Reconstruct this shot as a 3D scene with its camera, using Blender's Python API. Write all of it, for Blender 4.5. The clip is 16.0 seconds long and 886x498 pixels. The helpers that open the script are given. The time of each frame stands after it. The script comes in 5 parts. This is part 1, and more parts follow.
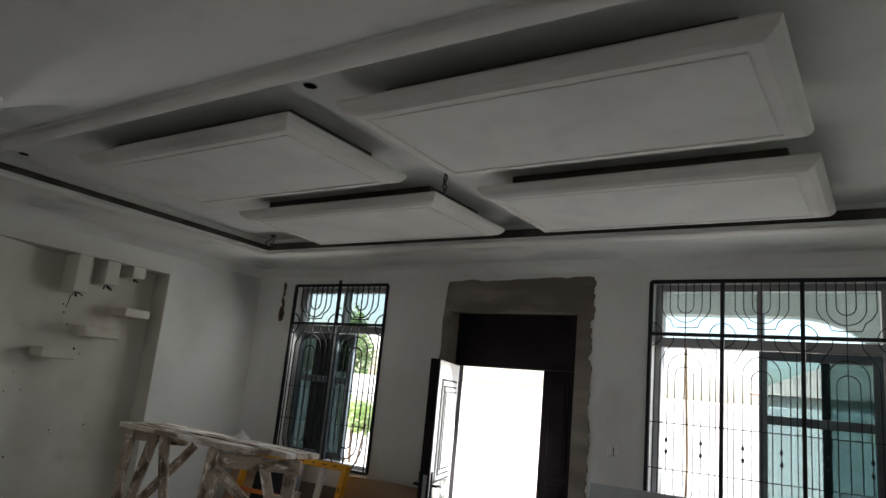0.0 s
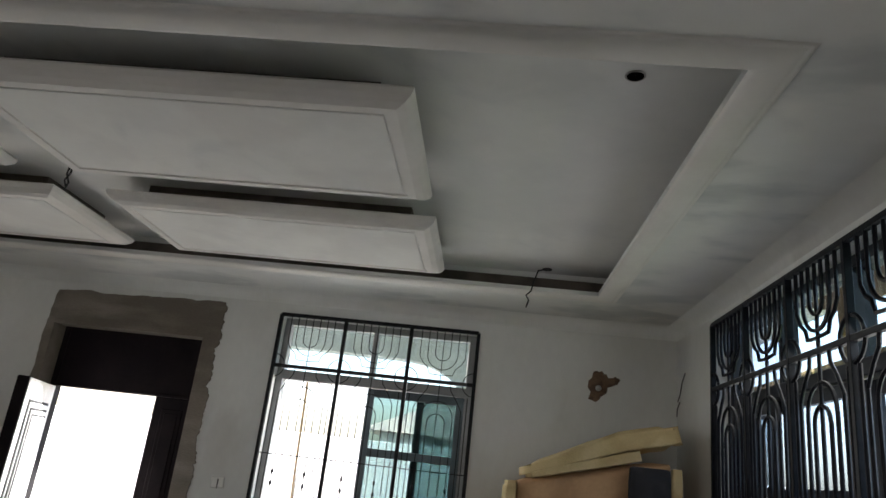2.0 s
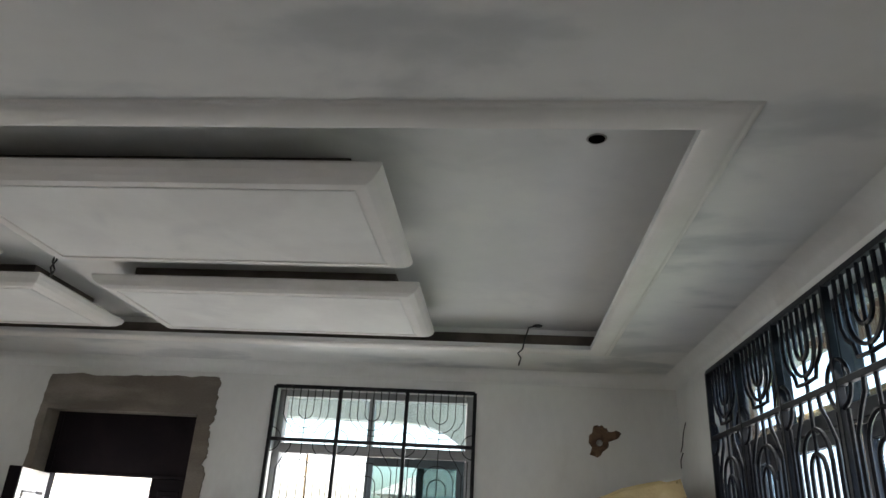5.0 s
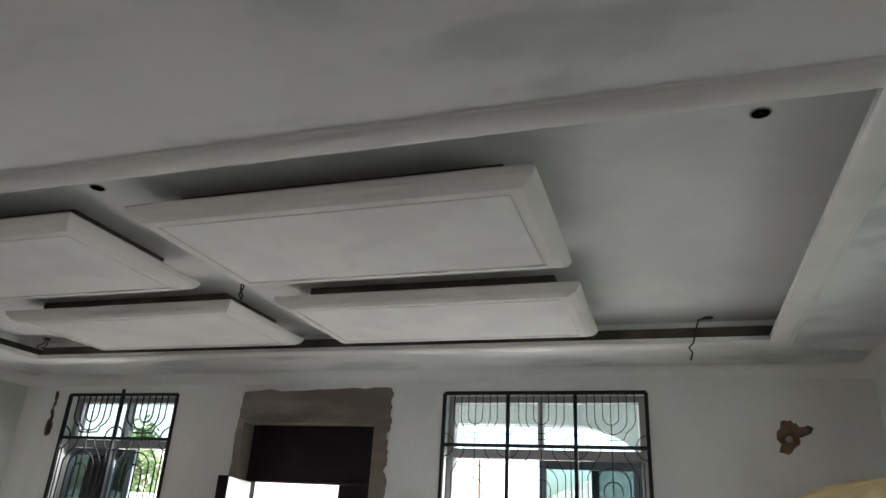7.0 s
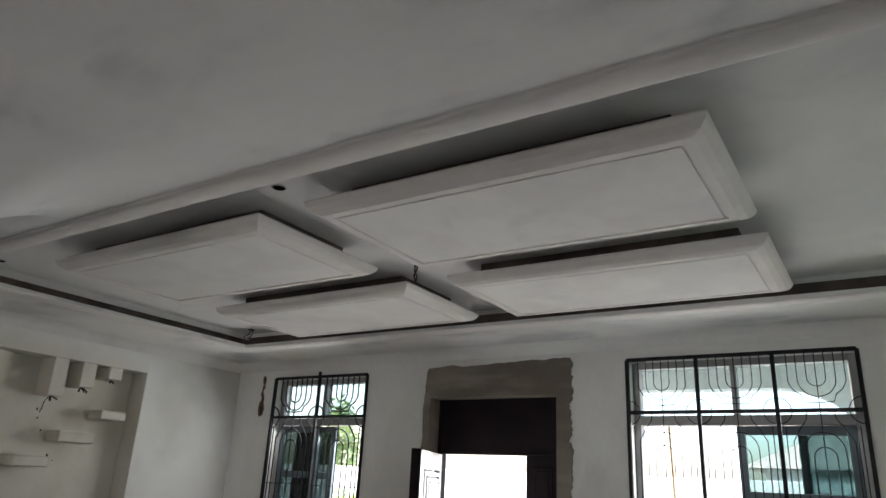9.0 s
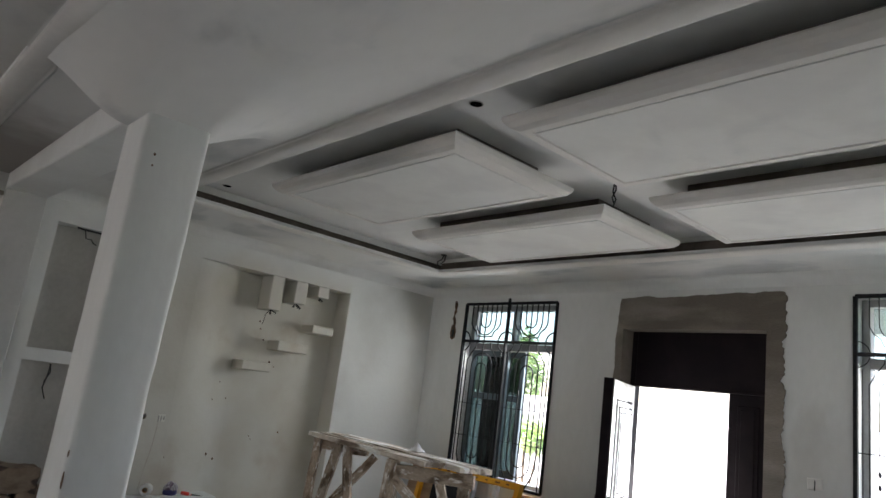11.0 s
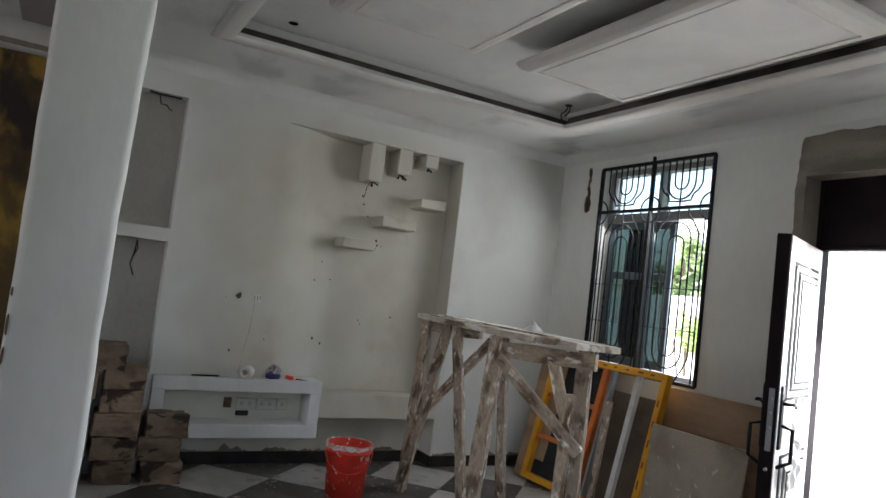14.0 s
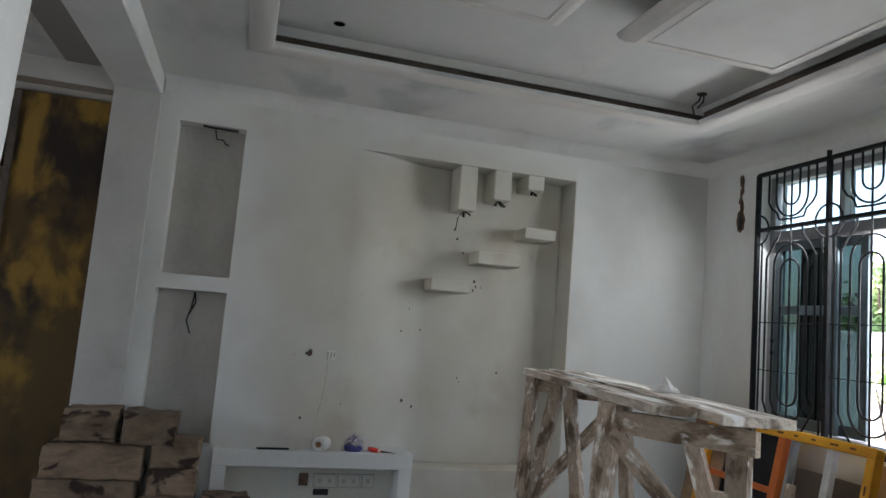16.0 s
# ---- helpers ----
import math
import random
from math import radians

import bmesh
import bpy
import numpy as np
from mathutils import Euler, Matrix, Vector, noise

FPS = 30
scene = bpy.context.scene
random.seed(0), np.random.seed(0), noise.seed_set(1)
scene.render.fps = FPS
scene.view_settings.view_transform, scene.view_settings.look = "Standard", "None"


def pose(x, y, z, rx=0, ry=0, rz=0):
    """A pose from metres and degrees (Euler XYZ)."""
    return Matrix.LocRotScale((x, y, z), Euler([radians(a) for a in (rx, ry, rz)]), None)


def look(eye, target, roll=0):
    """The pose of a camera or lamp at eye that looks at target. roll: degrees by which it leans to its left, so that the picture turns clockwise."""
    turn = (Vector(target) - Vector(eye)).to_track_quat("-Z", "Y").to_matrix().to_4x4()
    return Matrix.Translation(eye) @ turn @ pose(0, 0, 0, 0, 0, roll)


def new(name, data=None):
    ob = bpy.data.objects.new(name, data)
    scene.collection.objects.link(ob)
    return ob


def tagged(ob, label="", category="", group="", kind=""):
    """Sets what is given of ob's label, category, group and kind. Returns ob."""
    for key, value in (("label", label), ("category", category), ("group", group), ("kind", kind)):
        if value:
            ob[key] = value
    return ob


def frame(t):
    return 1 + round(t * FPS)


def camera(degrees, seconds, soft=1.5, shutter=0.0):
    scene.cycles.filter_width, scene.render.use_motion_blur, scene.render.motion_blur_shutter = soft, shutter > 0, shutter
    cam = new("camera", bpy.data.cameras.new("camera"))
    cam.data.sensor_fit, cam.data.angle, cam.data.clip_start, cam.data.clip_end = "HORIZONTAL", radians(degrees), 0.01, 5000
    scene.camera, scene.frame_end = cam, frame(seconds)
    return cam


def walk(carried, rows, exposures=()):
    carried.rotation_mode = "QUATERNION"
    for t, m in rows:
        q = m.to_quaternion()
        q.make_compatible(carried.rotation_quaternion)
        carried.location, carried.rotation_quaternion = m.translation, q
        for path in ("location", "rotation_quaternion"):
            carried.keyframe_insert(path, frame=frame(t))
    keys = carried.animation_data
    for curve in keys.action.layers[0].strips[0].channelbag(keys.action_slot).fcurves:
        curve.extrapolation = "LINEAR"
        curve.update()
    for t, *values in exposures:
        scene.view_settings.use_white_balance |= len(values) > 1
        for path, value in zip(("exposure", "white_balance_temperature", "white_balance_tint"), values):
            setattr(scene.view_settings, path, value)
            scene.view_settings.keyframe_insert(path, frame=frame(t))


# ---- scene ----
cam = camera(65.7, 16.0)
PATH = [
    (0, (-0.134, 0.012, 1.779), (-1.227, 1.633, 2.204), 5.6),
    (0.5, (-0.053, -0.026, 1.777), (-0.942, 1.691, 2.286), 8.2),
    (1, (-0.073, -0.023, 1.795), (-0.745, 1.781, 2.335), 8.1),
    (1.5, (-0.084, -0.014, 1.78), (-0.511, 1.853, 2.357), 8.2),
    (2, (-0.041, 0.018, 1.775), (-0.204, 1.914, 2.389), 6.6),
    (2.5, (0.01, 0.023, 1.776), (0.059, 1.917, 2.416), 4.4),
    (3, (0.041, 0.019, 1.785), (0.256, 1.879, 2.488), 3.4),
    (3.2, (0.054, 0.023, 1.783), (0.32, 1.867, 2.508), 3.7),
    (5.3, (0.054, -0.018, 1.832), (-0.178, 1.816, 2.596), 3.6),
    (5.5, (0.031, -0.024, 1.825), (-0.223, 1.806, 2.591), 3.8),
    (6, (0.031, -0.053, 1.802), (-0.311, 1.767, 2.557), 3.5),
    (6.5, (0.029, -0.042, 1.796), (-0.402, 1.767, 2.531), 3.5),
    (7, (0.015, -0.045, 1.799), (-0.581, 1.708, 2.554), 3.3),
    (7.5, (0.009, -0.062, 1.793), (-0.735, 1.646, 2.522), 3.8),
    (8, (0.003, -0.068, 1.791), (-0.823, 1.632, 2.444), 3.9),
    (8.5, (0.021, -0.069, 1.784), (-0.884, 1.592, 2.434), 4.3),
    (9, (-0.008, -0.027, 1.799), (-1.044, 1.553, 2.457), 3.0),
    (9.5, (-0.022, -0.047, 1.781), (-1.201, 1.441, 2.411), 4.1),
    (9.7, (-0.04, -0.072, 1.778), (-1.259, 1.385, 2.404), 3.9),
    (11.8, (-0.226, 0.115, 1.71), (-1.761, 1.37, 1.967), 7.3),
    (12, (-0.258, 0.137, 1.698), (-1.783, 1.41, 1.931), 5.9),
    (12.5, (-0.285, 0.271, 1.585), (-1.895, 1.429, 1.846), 7.6),
    (13, (-0.313, 0.536, 1.501), (-2.016, 1.57, 1.679), 8.2),
    (13.5, (-0.493, 0.759, 1.501), (-2.207, 1.78, 1.649), 8.9),
    (14, (-0.699, 0.994, 1.502), (-2.445, 1.96, 1.635), 6.8),
    (14.5, (-0.842, 1.229, 1.527), (-2.7, 1.931, 1.756), 9.7),
    (15, (-1.051, 1.448, 1.526), (-2.936, 2.096, 1.701), 7.3),
    (15.5, (-1.274, 1.591, 1.54), (-3.139, 2.305, 1.647), 5.0),
    (16, (-1.445, 1.77, 1.56), (-3.358, 2.31, 1.782), 4.8),
]
EXPOSURES = [(0, 2.75, 6800, 14), (1, 3.02, 6800, 14), (2, 3.22, 6850, 14), (2.5, 3.45, 6850, 15), (3, 3.42, 6850, 15), (5.5, 3.62, 6700, 14), (9.5, 3.5, 6750, 15),
             (12, 3.7, 6500, 14), (13, 3.88, 6500, 14), (14, 3.67, 6550, 14), (14.5, 3.9, 6450, 14), (15, 3.92, 6350, 13), (15.5, 3.76, 6350, 13), (16, 3.72, 6330, 14)]
walk(cam, [(t, look(eye, target, roll)) for t, eye, target, roll in PATH], EXPOSURES)

# ---- light ----
world = bpy.data.worlds.new("sky")
scene.world = world
world.use_nodes = True
_wn, _wl = world.node_tree.nodes, world.node_tree.links
_sky = _wn.new("ShaderNodeTexSky")
_sky.sky_type = "NISHITA"
_sky.sun_disc = False
_sky.sun_elevation = radians(52)
_sky.sun_rotation = radians(249)
_sky.air_density, _sky.dust_density, _sky.ozone_density = 1.0, 4.0, 1.0
_wn["Background"].inputs["Strength"].default_value = 0.15
_wl.new(_sky.outputs["Color"], _wn["Background"].inputs["Color"])
sun = new("sun", bpy.data.lights.new("sun", "SUN"))
sun.data.energy, sun.data.angle, sun.data.color = 2.0, radians(3), (1.0, 0.96, 0.9)
sun.matrix_world = look((-13, -5, 17), (0, 0, 0))


def opening_light(name, eye, target, w, h, power, colour=(1, 1, 1)):
    """Sky light that enters through an opening."""
    lamp = new(name, bpy.data.lights.new(name, "AREA"))
    lamp.data.shape, lamp.data.size, lamp.data.size_y = "RECTANGLE", w, h
    lamp.data.energy, lamp.data.color = power, colour
    lamp.matrix_world = look(eye, target)
    return lamp


# sky light entering by the doorway and the three windows, falling inwards and down
opening_light("door_sky", (-2.98, 5.6, 1.25), (-2.98, 4.6, 0.45), 0.8, 2.0, 4.2, (0.95, 1.0, 1.0))
opening_light("window_sky", (-4.82, 5.5, 1.95), (-4.82, 4.5, 1.2), 1.1, 1.6, 3.5, (0.95, 1.0, 1.0))
opening_light("window_sky", (-0.9, 5.5, 1.95), (-0.9, 4.5, 1.25), 1.4, 1.6, 2.6, (0.95, 1.0, 1.0))
opening_light("window_sky", (1.68, 3.18, 1.95), (0.68, 3.18, 1.3), 2.1, 1.6, 1.9, (0.95, 1.0, 1.0))
opening_light("hall_sky", (-3.7, -4.45, 1.75), (-3.7, -3.45, 1.6), 1.3, 1.2, 2.6, (1.0, 0.985, 0.96))


# ---- materials ----
def material(name, base, rough=0.8, metal=0.0, second=None, scale=3.0, spread=(0.4, 0.65), fine=60.0, bump=0.15,
             fine_amount=0.12, third=None, third_scale=1.2, third_spread=(0.55, 0.75), random_amount=0.0, stretch=None, spec=0.5, warp=0.8):
    """Painted or raw surface: large patches, fine grain and relief."""
    m = bpy.data.materials.new(name)
    m.use_nodes = True
    n, l = m.node_tree.nodes, m.node_tree.links
    b = n["Principled BSDF"]
    b.inputs["Roughness"].default_value, b.inputs["Metallic"].default_value = rough, metal
    b.inputs["Specular IOR Level"].default_value = spec
    co = n.new("ShaderNodeTexCoord").outputs["Object"]
    if random_amount:
        own = n.new("ShaderNodeVectorMath")
        own.operation = "MULTIPLY_ADD"
        own.inputs[1].default_value = (37.0, 53.0, 71.0)
        l.new(n.new("ShaderNodeObjectInfo").outputs["Random"], own.inputs[0])
        l.new(co, own.inputs[2])
        co = own.outputs[0]
    if stretch:
        mp = n.new("ShaderNodeMapping")
        mp.inputs["Scale"].default_value = stretch
        l.new(co, mp.inputs["Vector"])
        co = mp.outputs["Vector"]

    def noise_of(sc, detail=4.0, dist=0.0):
        t = n.new("ShaderNodeTexNoise")
        t.inputs["Scale"].default_value, t.inputs["Detail"].default_value = sc, detail
        t.inputs["Distortion"].default_value = dist
        l.new(co, t.inputs["Vector"])
        return t.outputs["Fac"]

    def ramp(fac, lo, hi):
        r = n.new("ShaderNodeMapRange")
        r.interpolation_type = "SMOOTHSTEP"
        r.inputs["From Min"].default_value, r.inputs["From Max"].default_value = lo, hi
        l.new(fac, r.inputs["Value"])
        return r.outputs["Result"]

    def mix(a, c, fac, mode="MIX"):
        x = n.new("ShaderNodeMix")
        x.data_type, x.blend_type = "RGBA", mode
        for socket, v in ((6, a), (7, c), (0, fac)):
            if isinstance(v, (int, float)):
                x.inputs[socket].default_value = v
            elif isinstance(v, tuple):
                x.inputs[socket].default_value = (*v, 1)
            else:
                l.new(v, x.inputs[socket])
        return x.outputs[2]

    col = base
    if second:
        col = mix(col, second, ramp(noise_of(scale, 5, warp * 0.5), *spread))
    if third:
        col = mix(col, third, ramp(noise_of(third_scale, 6, warp), *third_spread))
    grain = noise_of(fine, 3)
    g = n.new("ShaderNodeMapRange")
    g.inputs["To Min"].default_value, g.inputs["To Max"].default_value = 1 - fine_amount, 1 + fine_amount
    l.new(grain, g.inputs["Value"])
    if isinstance(col, tuple):
        rgb = n.new("ShaderNodeRGB")
        rgb.outputs[0].default_value = (*col, 1)
        col = rgb.outputs[0]
    vm = n.new("ShaderNodeVectorMath")
    vm.operation = "SCALE"
    l.new(col, vm.inputs[0])
    l.new(g.outputs["Result"], vm.inputs["Scale"])
    col = vm.outputs[0]
    if random_amount:
        info = n.new("ShaderNodeObjectInfo")
        r = n.new("ShaderNodeMapRange")
        r.inputs["To Min"].default_value, r.inputs["To Max"].default_value = 1 - random_amount, 1 + random_amount
        l.new(info.outputs["Random"], r.inputs["Value"])
        v2 = n.new("ShaderNodeVectorMath")
        v2.operation = "SCALE"
        l.new(col, v2.inputs[0])
        l.new(r.outputs["Result"], v2.inputs["Scale"])
        col = v2.outputs[0]
    l.new(col, b.inputs["Base Color"])
    if bump:
        bp = n.new("ShaderNodeBump")
        bp.inputs["Strength"].default_value, bp.inputs["Distance"].default_value = bump, 0.01
        l.new(grain, bp.inputs["Height"])
        l.new(bp.outputs["Normal"], b.inputs["Normal"])
    return m


def glass_material(name, tint, gloss=0.08):
    m = bpy.data.materials.new(name)
    m.use_nodes = True
    n, l = m.node_tree.nodes, m.node_tree.links
    n.remove(n["Principled BSDF"])
    tr, gl, mx = n.new("ShaderNodeBsdfTransparent"), n.new("ShaderNodeBsdfGlossy"), n.new("ShaderNodeMixShader")
    tr.inputs["Color"].default_value = (*tint, 1)
    gl.inputs["Roughness"].default_value = 0.02
    lw = n.new("ShaderNodeLayerWeight")
    lw.inputs["Blend"].default_value = 0.5
    pw = n.new("ShaderNodeMath")
    pw.operation = "POWER"
    pw.inputs[1].default_value = 4.0
    l.new(lw.outputs["Facing"], pw.inputs[0])
    ma = n.new("ShaderNodeMath")
    ma.operation = "MULTIPLY_ADD"
    ma.inputs[1].default_value, ma.inputs[2].default_value = 0.6, gloss * 0.5
    l.new(pw.outputs[0], ma.inputs[0])
    l.new(ma.outputs[0], mx.inputs[0])
    l.new(tr.outputs[0], mx.inputs[1])
    l.new(gl.outputs[0], mx.inputs[2])
    l.new(mx.outputs[0], n["Material Output"].inputs["Surface"])
    return m


WHITE = material("wall_paint", (0.72, 0.73, 0.715), 0.75, second=(0.66, 0.665, 0.645), scale=1.3, third=(0.575, 0.57, 0.545), third_scale=1.1, third_spread=(0.54, 0.74), fine=25, bump=0.12, fine_amount=0.05, stretch=(1, 1, 0.55))
TV_PAINT = material("recess_paint", (0.67, 0.665, 0.6), 0.75, second=(0.62, 0.605, 0.525), scale=1.6, third=(0.56, 0.52, 0.43), third_scale=1.1, third_spread=(0.58, 0.8), fine=30, bump=0.1, fine_amount=0.05)
GYPSUM = material("gypsum", (0.73, 0.73, 0.71), 0.85, second=(0.66, 0.66, 0.65), scale=1.1, third=(0.51, 0.525, 0.525), third_scale=2.2, third_spread=(0.5, 0.66), stretch=(0.6, 1.1, 1), fine=12, bump=0.06, fine_amount=0.04, warp=0.2)
TRAY_GYPSUM = material("tray_gypsum", (0.72, 0.72, 0.7), 0.85, second=(0.65, 0.655, 0.645), scale=1.4, third=(0.61, 0.615, 0.61), third_scale=1.8, third_spread=(0.55, 0.75), fine=12, bump=0.05, fine_amount=0.04)
PANEL_MAT = material("panel_gypsum", (0.74, 0.74, 0.715), 0.85, second=(0.68, 0.675, 0.655), scale=2.5, third=(0.57, 0.575, 0.57), third_scale=1.6, third_spread=(0.6, 0.8), fine=14, bump=0.05, fine_amount=0.04)
MOULD_MAT = material("moulded_gypsum", (0.73, 0.71, 0.68), 0.8, second=(0.67, 0.65, 0.62), scale=2.0, fine=20, bump=0.08, fine_amount=0.04)
# dark colour puts the shade of slots and panel gaps into the boards
SLOT_MAT = material("dark_board", (0.12, 0.1, 0.085), 0.9, second=(0.07, 0.06, 0.05), scale=4)
CEMENT = material("raw_cement", (0.21, 0.18, 0.15), 0.95, second=(0.15, 0.127, 0.104), scale=4, third=(0.28, 0.252, 0.22), third_scale=3, third_spread=(0.5, 0.75), fine=90, bump=0.5, fine_amount=0.2, stretch=(0.45, 1, 1.5), warp=0.3)
BLOCK_MAT = material("sandcrete", (0.235, 0.172, 0.118), 0.95, second=(0.14, 0.096, 0.065), scale=8, spread=(0.42, 0.68), third=(0.04, 0.025, 0.019), third_scale=6, third_spread=(0.56, 0.62), fine=38, bump=0.35, fine_amount=0.22, random_amount=0.25, stretch=(1, 0.7, 1.3), warp=0.5)
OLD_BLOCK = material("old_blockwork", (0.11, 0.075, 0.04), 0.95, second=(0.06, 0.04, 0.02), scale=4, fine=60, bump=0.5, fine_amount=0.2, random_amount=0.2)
OCHRE = material("stained_board", (0.085, 0.05, 0.014), 0.75, second=(0.016, 0.01, 0.007), scale=1.8, spread=(0.46, 0.6), third=(0.26, 0.155, 0.024), third_scale=2.6, third_spread=(0.49, 0.62), fine=40, bump=0.2, stretch=(1, 1.3, 0.8), warp=0.3)
WOOD = material("plastered_timber", (0.44, 0.355, 0.275), 0.9, second=(0.15, 0.105, 0.07), scale=14, spread=(0.47, 0.66), third=(0.76, 0.73, 0.68), third_scale=30, third_spread=(0.55, 0.68), fine=75, bump=0.6, fine_amount=0.42, random_amount=0.28, stretch=(1, 1, 0.42), warp=0.25)
TOPWOOD = material("splashed_plank", (0.6, 0.535, 0.455), 0.9, second=(0.2, 0.15, 0.11), scale=12, spread=(0.44, 0.64), third=(0.84, 0.83, 0.8), third_scale=9, third_spread=(0.5, 0.6), fine=60, bump=0.6, fine_amount=0.35, random_amount=0.2, stretch=(0.22, 1, 1), warp=0.25)
BROWN_WOOD = material("brown_timber", (0.42, 0.28, 0.175), 0.7, second=(0.28, 0.175, 0.105), scale=4, fine=45, bump=0.2, random_amount=0.15, stretch=(0.3, 1, 1))
PALE_WOOD = material("pale_timber", (0.42, 0.3, 0.18), 0.7, second=(0.3, 0.2, 0.11), scale=3, fine=40, bump=0.2)
IRON = material("black_iron", (0.008, 0.009, 0.011), 0.55, spec=0.2, second=(0.016, 0.016, 0.017), scale=20, fine=80, bump=0.1, fine_amount=0.2)
GATE_IRON = material("blue_black_iron", (0.005, 0.0065, 0.01), 0.45, spec=0.2, second=(0.01, 0.012, 0.017), scale=15, fine=80, bump=0.05, fine_amount=0.2)
ALU = material("grey_aluminium", (0.33, 0.34, 0.345), 0.45, metal=0.5, second=(0.28, 0.285, 0.29), scale=8, fine=80, bump=0.03)
SASH_MAT = material("dark_aluminium", (0.11, 0.145, 0.165), 0.4, metal=0.4, second=(0.09, 0.12, 0.135), scale=9, fine=80, bump=0.03)
NAVY = material("navy_aluminium", (0.012, 0.016, 0.024), 0.4, metal=0.2, second=(0.02, 0.025, 0.035), scale=9, fine=80, bump=0.03)
TEAL = glass_material("teal_glass", (0.42, 0.51, 0.51))
PALE_TEAL = glass_material("pale_teal_glass", (0.5, 0.56, 0.56))
DARK_TEAL = glass_material("dark_teal_glass", (0.13, 0.168, 0.168))
CLEAR = glass_material("clear_glass", (0.72, 0.8, 0.8))
DOOR_MAT = material("dark_door_steel", (0.014, 0.009, 0.011), 0.6, spec=0.12, second=(0.009, 0.006, 0.008), scale=4, fine=30, bump=0.06, fine_amount=0.15)
DOOR_FACE = material("filmed_door_face", (0.8, 0.79, 0.77), 0.4, second=(0.7, 0.68, 0.66), scale=4, fine=30, bump=0.05)
GROOVE = material("door_groove", (0.03, 0.027, 0.027), 0.7, second=(0.02, 0.018, 0.018), scale=6, fine=30, bump=0.05, spec=0.2)
BLACK_TILE = material("black_skirting", (0.016, 0.014, 0.014), 0.4, spec=0.3, second=(0.03, 0.027, 0.025), scale=6, third=(0.16, 0.15, 0.14), third_scale=9, third_spread=(0.68, 0.76), fine=60, bump=0.08)
TILE_DARK = material("dark_tile", (0.05, 0.047, 0.043), 0.45, second=(0.1, 0.094, 0.086), scale=4, third=(0.34, 0.32, 0.29), third_scale=19, third_spread=(0.62, 0.68), fine=90, bump=0.06, random_amount=0.25, warp=0.3)
TILE_LIGHT = material("grey_tile", (0.46, 0.455, 0.44), 0.45, second=(0.34, 0.335, 0.32), scale=3, third=(0.24, 0.225, 0.2), third_scale=7, third_spread=(0.57, 0.7), fine=90, bump=0.06, random_amount=0.12, warp=0.3)
GROUT = material("screed", (0.24, 0.23, 0.22), 0.9, second=(0.18, 0.17, 0.16), scale=4, fine=60)
RED = material("red_plastic", (0.8, 0.045, 0.025), 0.45, second=(0.66, 0.035, 0.02), scale=9, third=(0.8, 0.7, 0.66), third_scale=20, third_spread=(0.61, 0.65), fine=60, bump=0.05)
WHITE_PLASTIC = material("white_plastic", (0.72, 0.72, 0.7), 0.45, second=(0.6, 0.6, 0.58), scale=9, fine=60, bump=0.04)
YELLOW = material("yellow_tape", (0.85, 0.42, 0.02), 0.5, second=(0.78, 0.33, 0.02), scale=5, fine=60, bump=0.05)
ORANGE = material("orange_tape", (0.7, 0.18, 0.03), 0.5, second=(0.6, 0.14, 0.03), scale=6, fine=60, bump=0.05)
INK = material("dark_print", (0.16, 0.05, 0.02), 0.6)
BLACK = material("black_net", (0.012, 0.013, 0.017), 0.8, second=(0.02, 0.021, 0.026), scale=8, fine=90, bump=0.2)
GREY_BOARD = material("dusty_tile_back", (0.43, 0.375, 0.305), 0.85, second=(0.33, 0.28, 0.22), scale=3, third=(0.6, 0.59, 0.56), third_scale=18, third_spread=(0.64, 0.7), fine=60, bump=0.15)
FOAM = material("yellow_foam", (0.6, 0.475, 0.26), 0.95, second=(0.46, 0.345, 0.17), scale=3, fine=90, bump=0.4, fine_amount=0.1)
CARD = material("brown_cardboard", (0.55, 0.34, 0.185), 0.85, second=(0.42, 0.25, 0.13), scale=3, fine=50, bump=0.1)
WIRE = material("black_wire", (0.012, 0.012, 0.012), 0.5)
VOID = material("unlit_void", (0.003, 0.003, 0.003), 1.0, spec=0.0, bump=0)
RAW_HOLE = material("broken_plaster", (0.17, 0.105, 0.065), 0.95, second=(0.09, 0.055, 0.035), scale=14, fine=90, bump=0.6)
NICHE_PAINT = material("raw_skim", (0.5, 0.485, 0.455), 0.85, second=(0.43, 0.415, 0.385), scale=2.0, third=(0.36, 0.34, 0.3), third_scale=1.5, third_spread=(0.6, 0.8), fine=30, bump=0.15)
STREAK = material("brown_streak", (0.42, 0.36, 0.29), 0.85, second=(0.52, 0.48, 0.42), scale=14, fine=60, bump=0.1)
GRIME = material("smoked_plaster", (0.3, 0.29, 0.27), 0.9, second=(0.4, 0.39, 0.37), scale=6, fine=60, bump=0.3)
GROUND = material("pale_yard", (0.27, 0.255, 0.225), 0.9, second=(0.22, 0.205, 0.18), scale=0.6, fine=20, bump=0.3)
OUT_PAINT = material("exterior_paint", (0.6, 0.61, 0.6), 0.8, second=(0.53, 0.54, 0.53), scale=1.2, fine=25, bump=0.1)
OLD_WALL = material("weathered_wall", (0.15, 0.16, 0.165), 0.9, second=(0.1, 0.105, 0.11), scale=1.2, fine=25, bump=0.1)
# lighter copy of the leaf green, with strong sunlight put into the colour
SUNNY_LEAF = material("sunlit_leaf", (0.25, 0.37, 0.12), 0.6, second=(0.33, 0.45, 0.18), scale=3, fine=12, bump=0.0, random_amount=0.2)
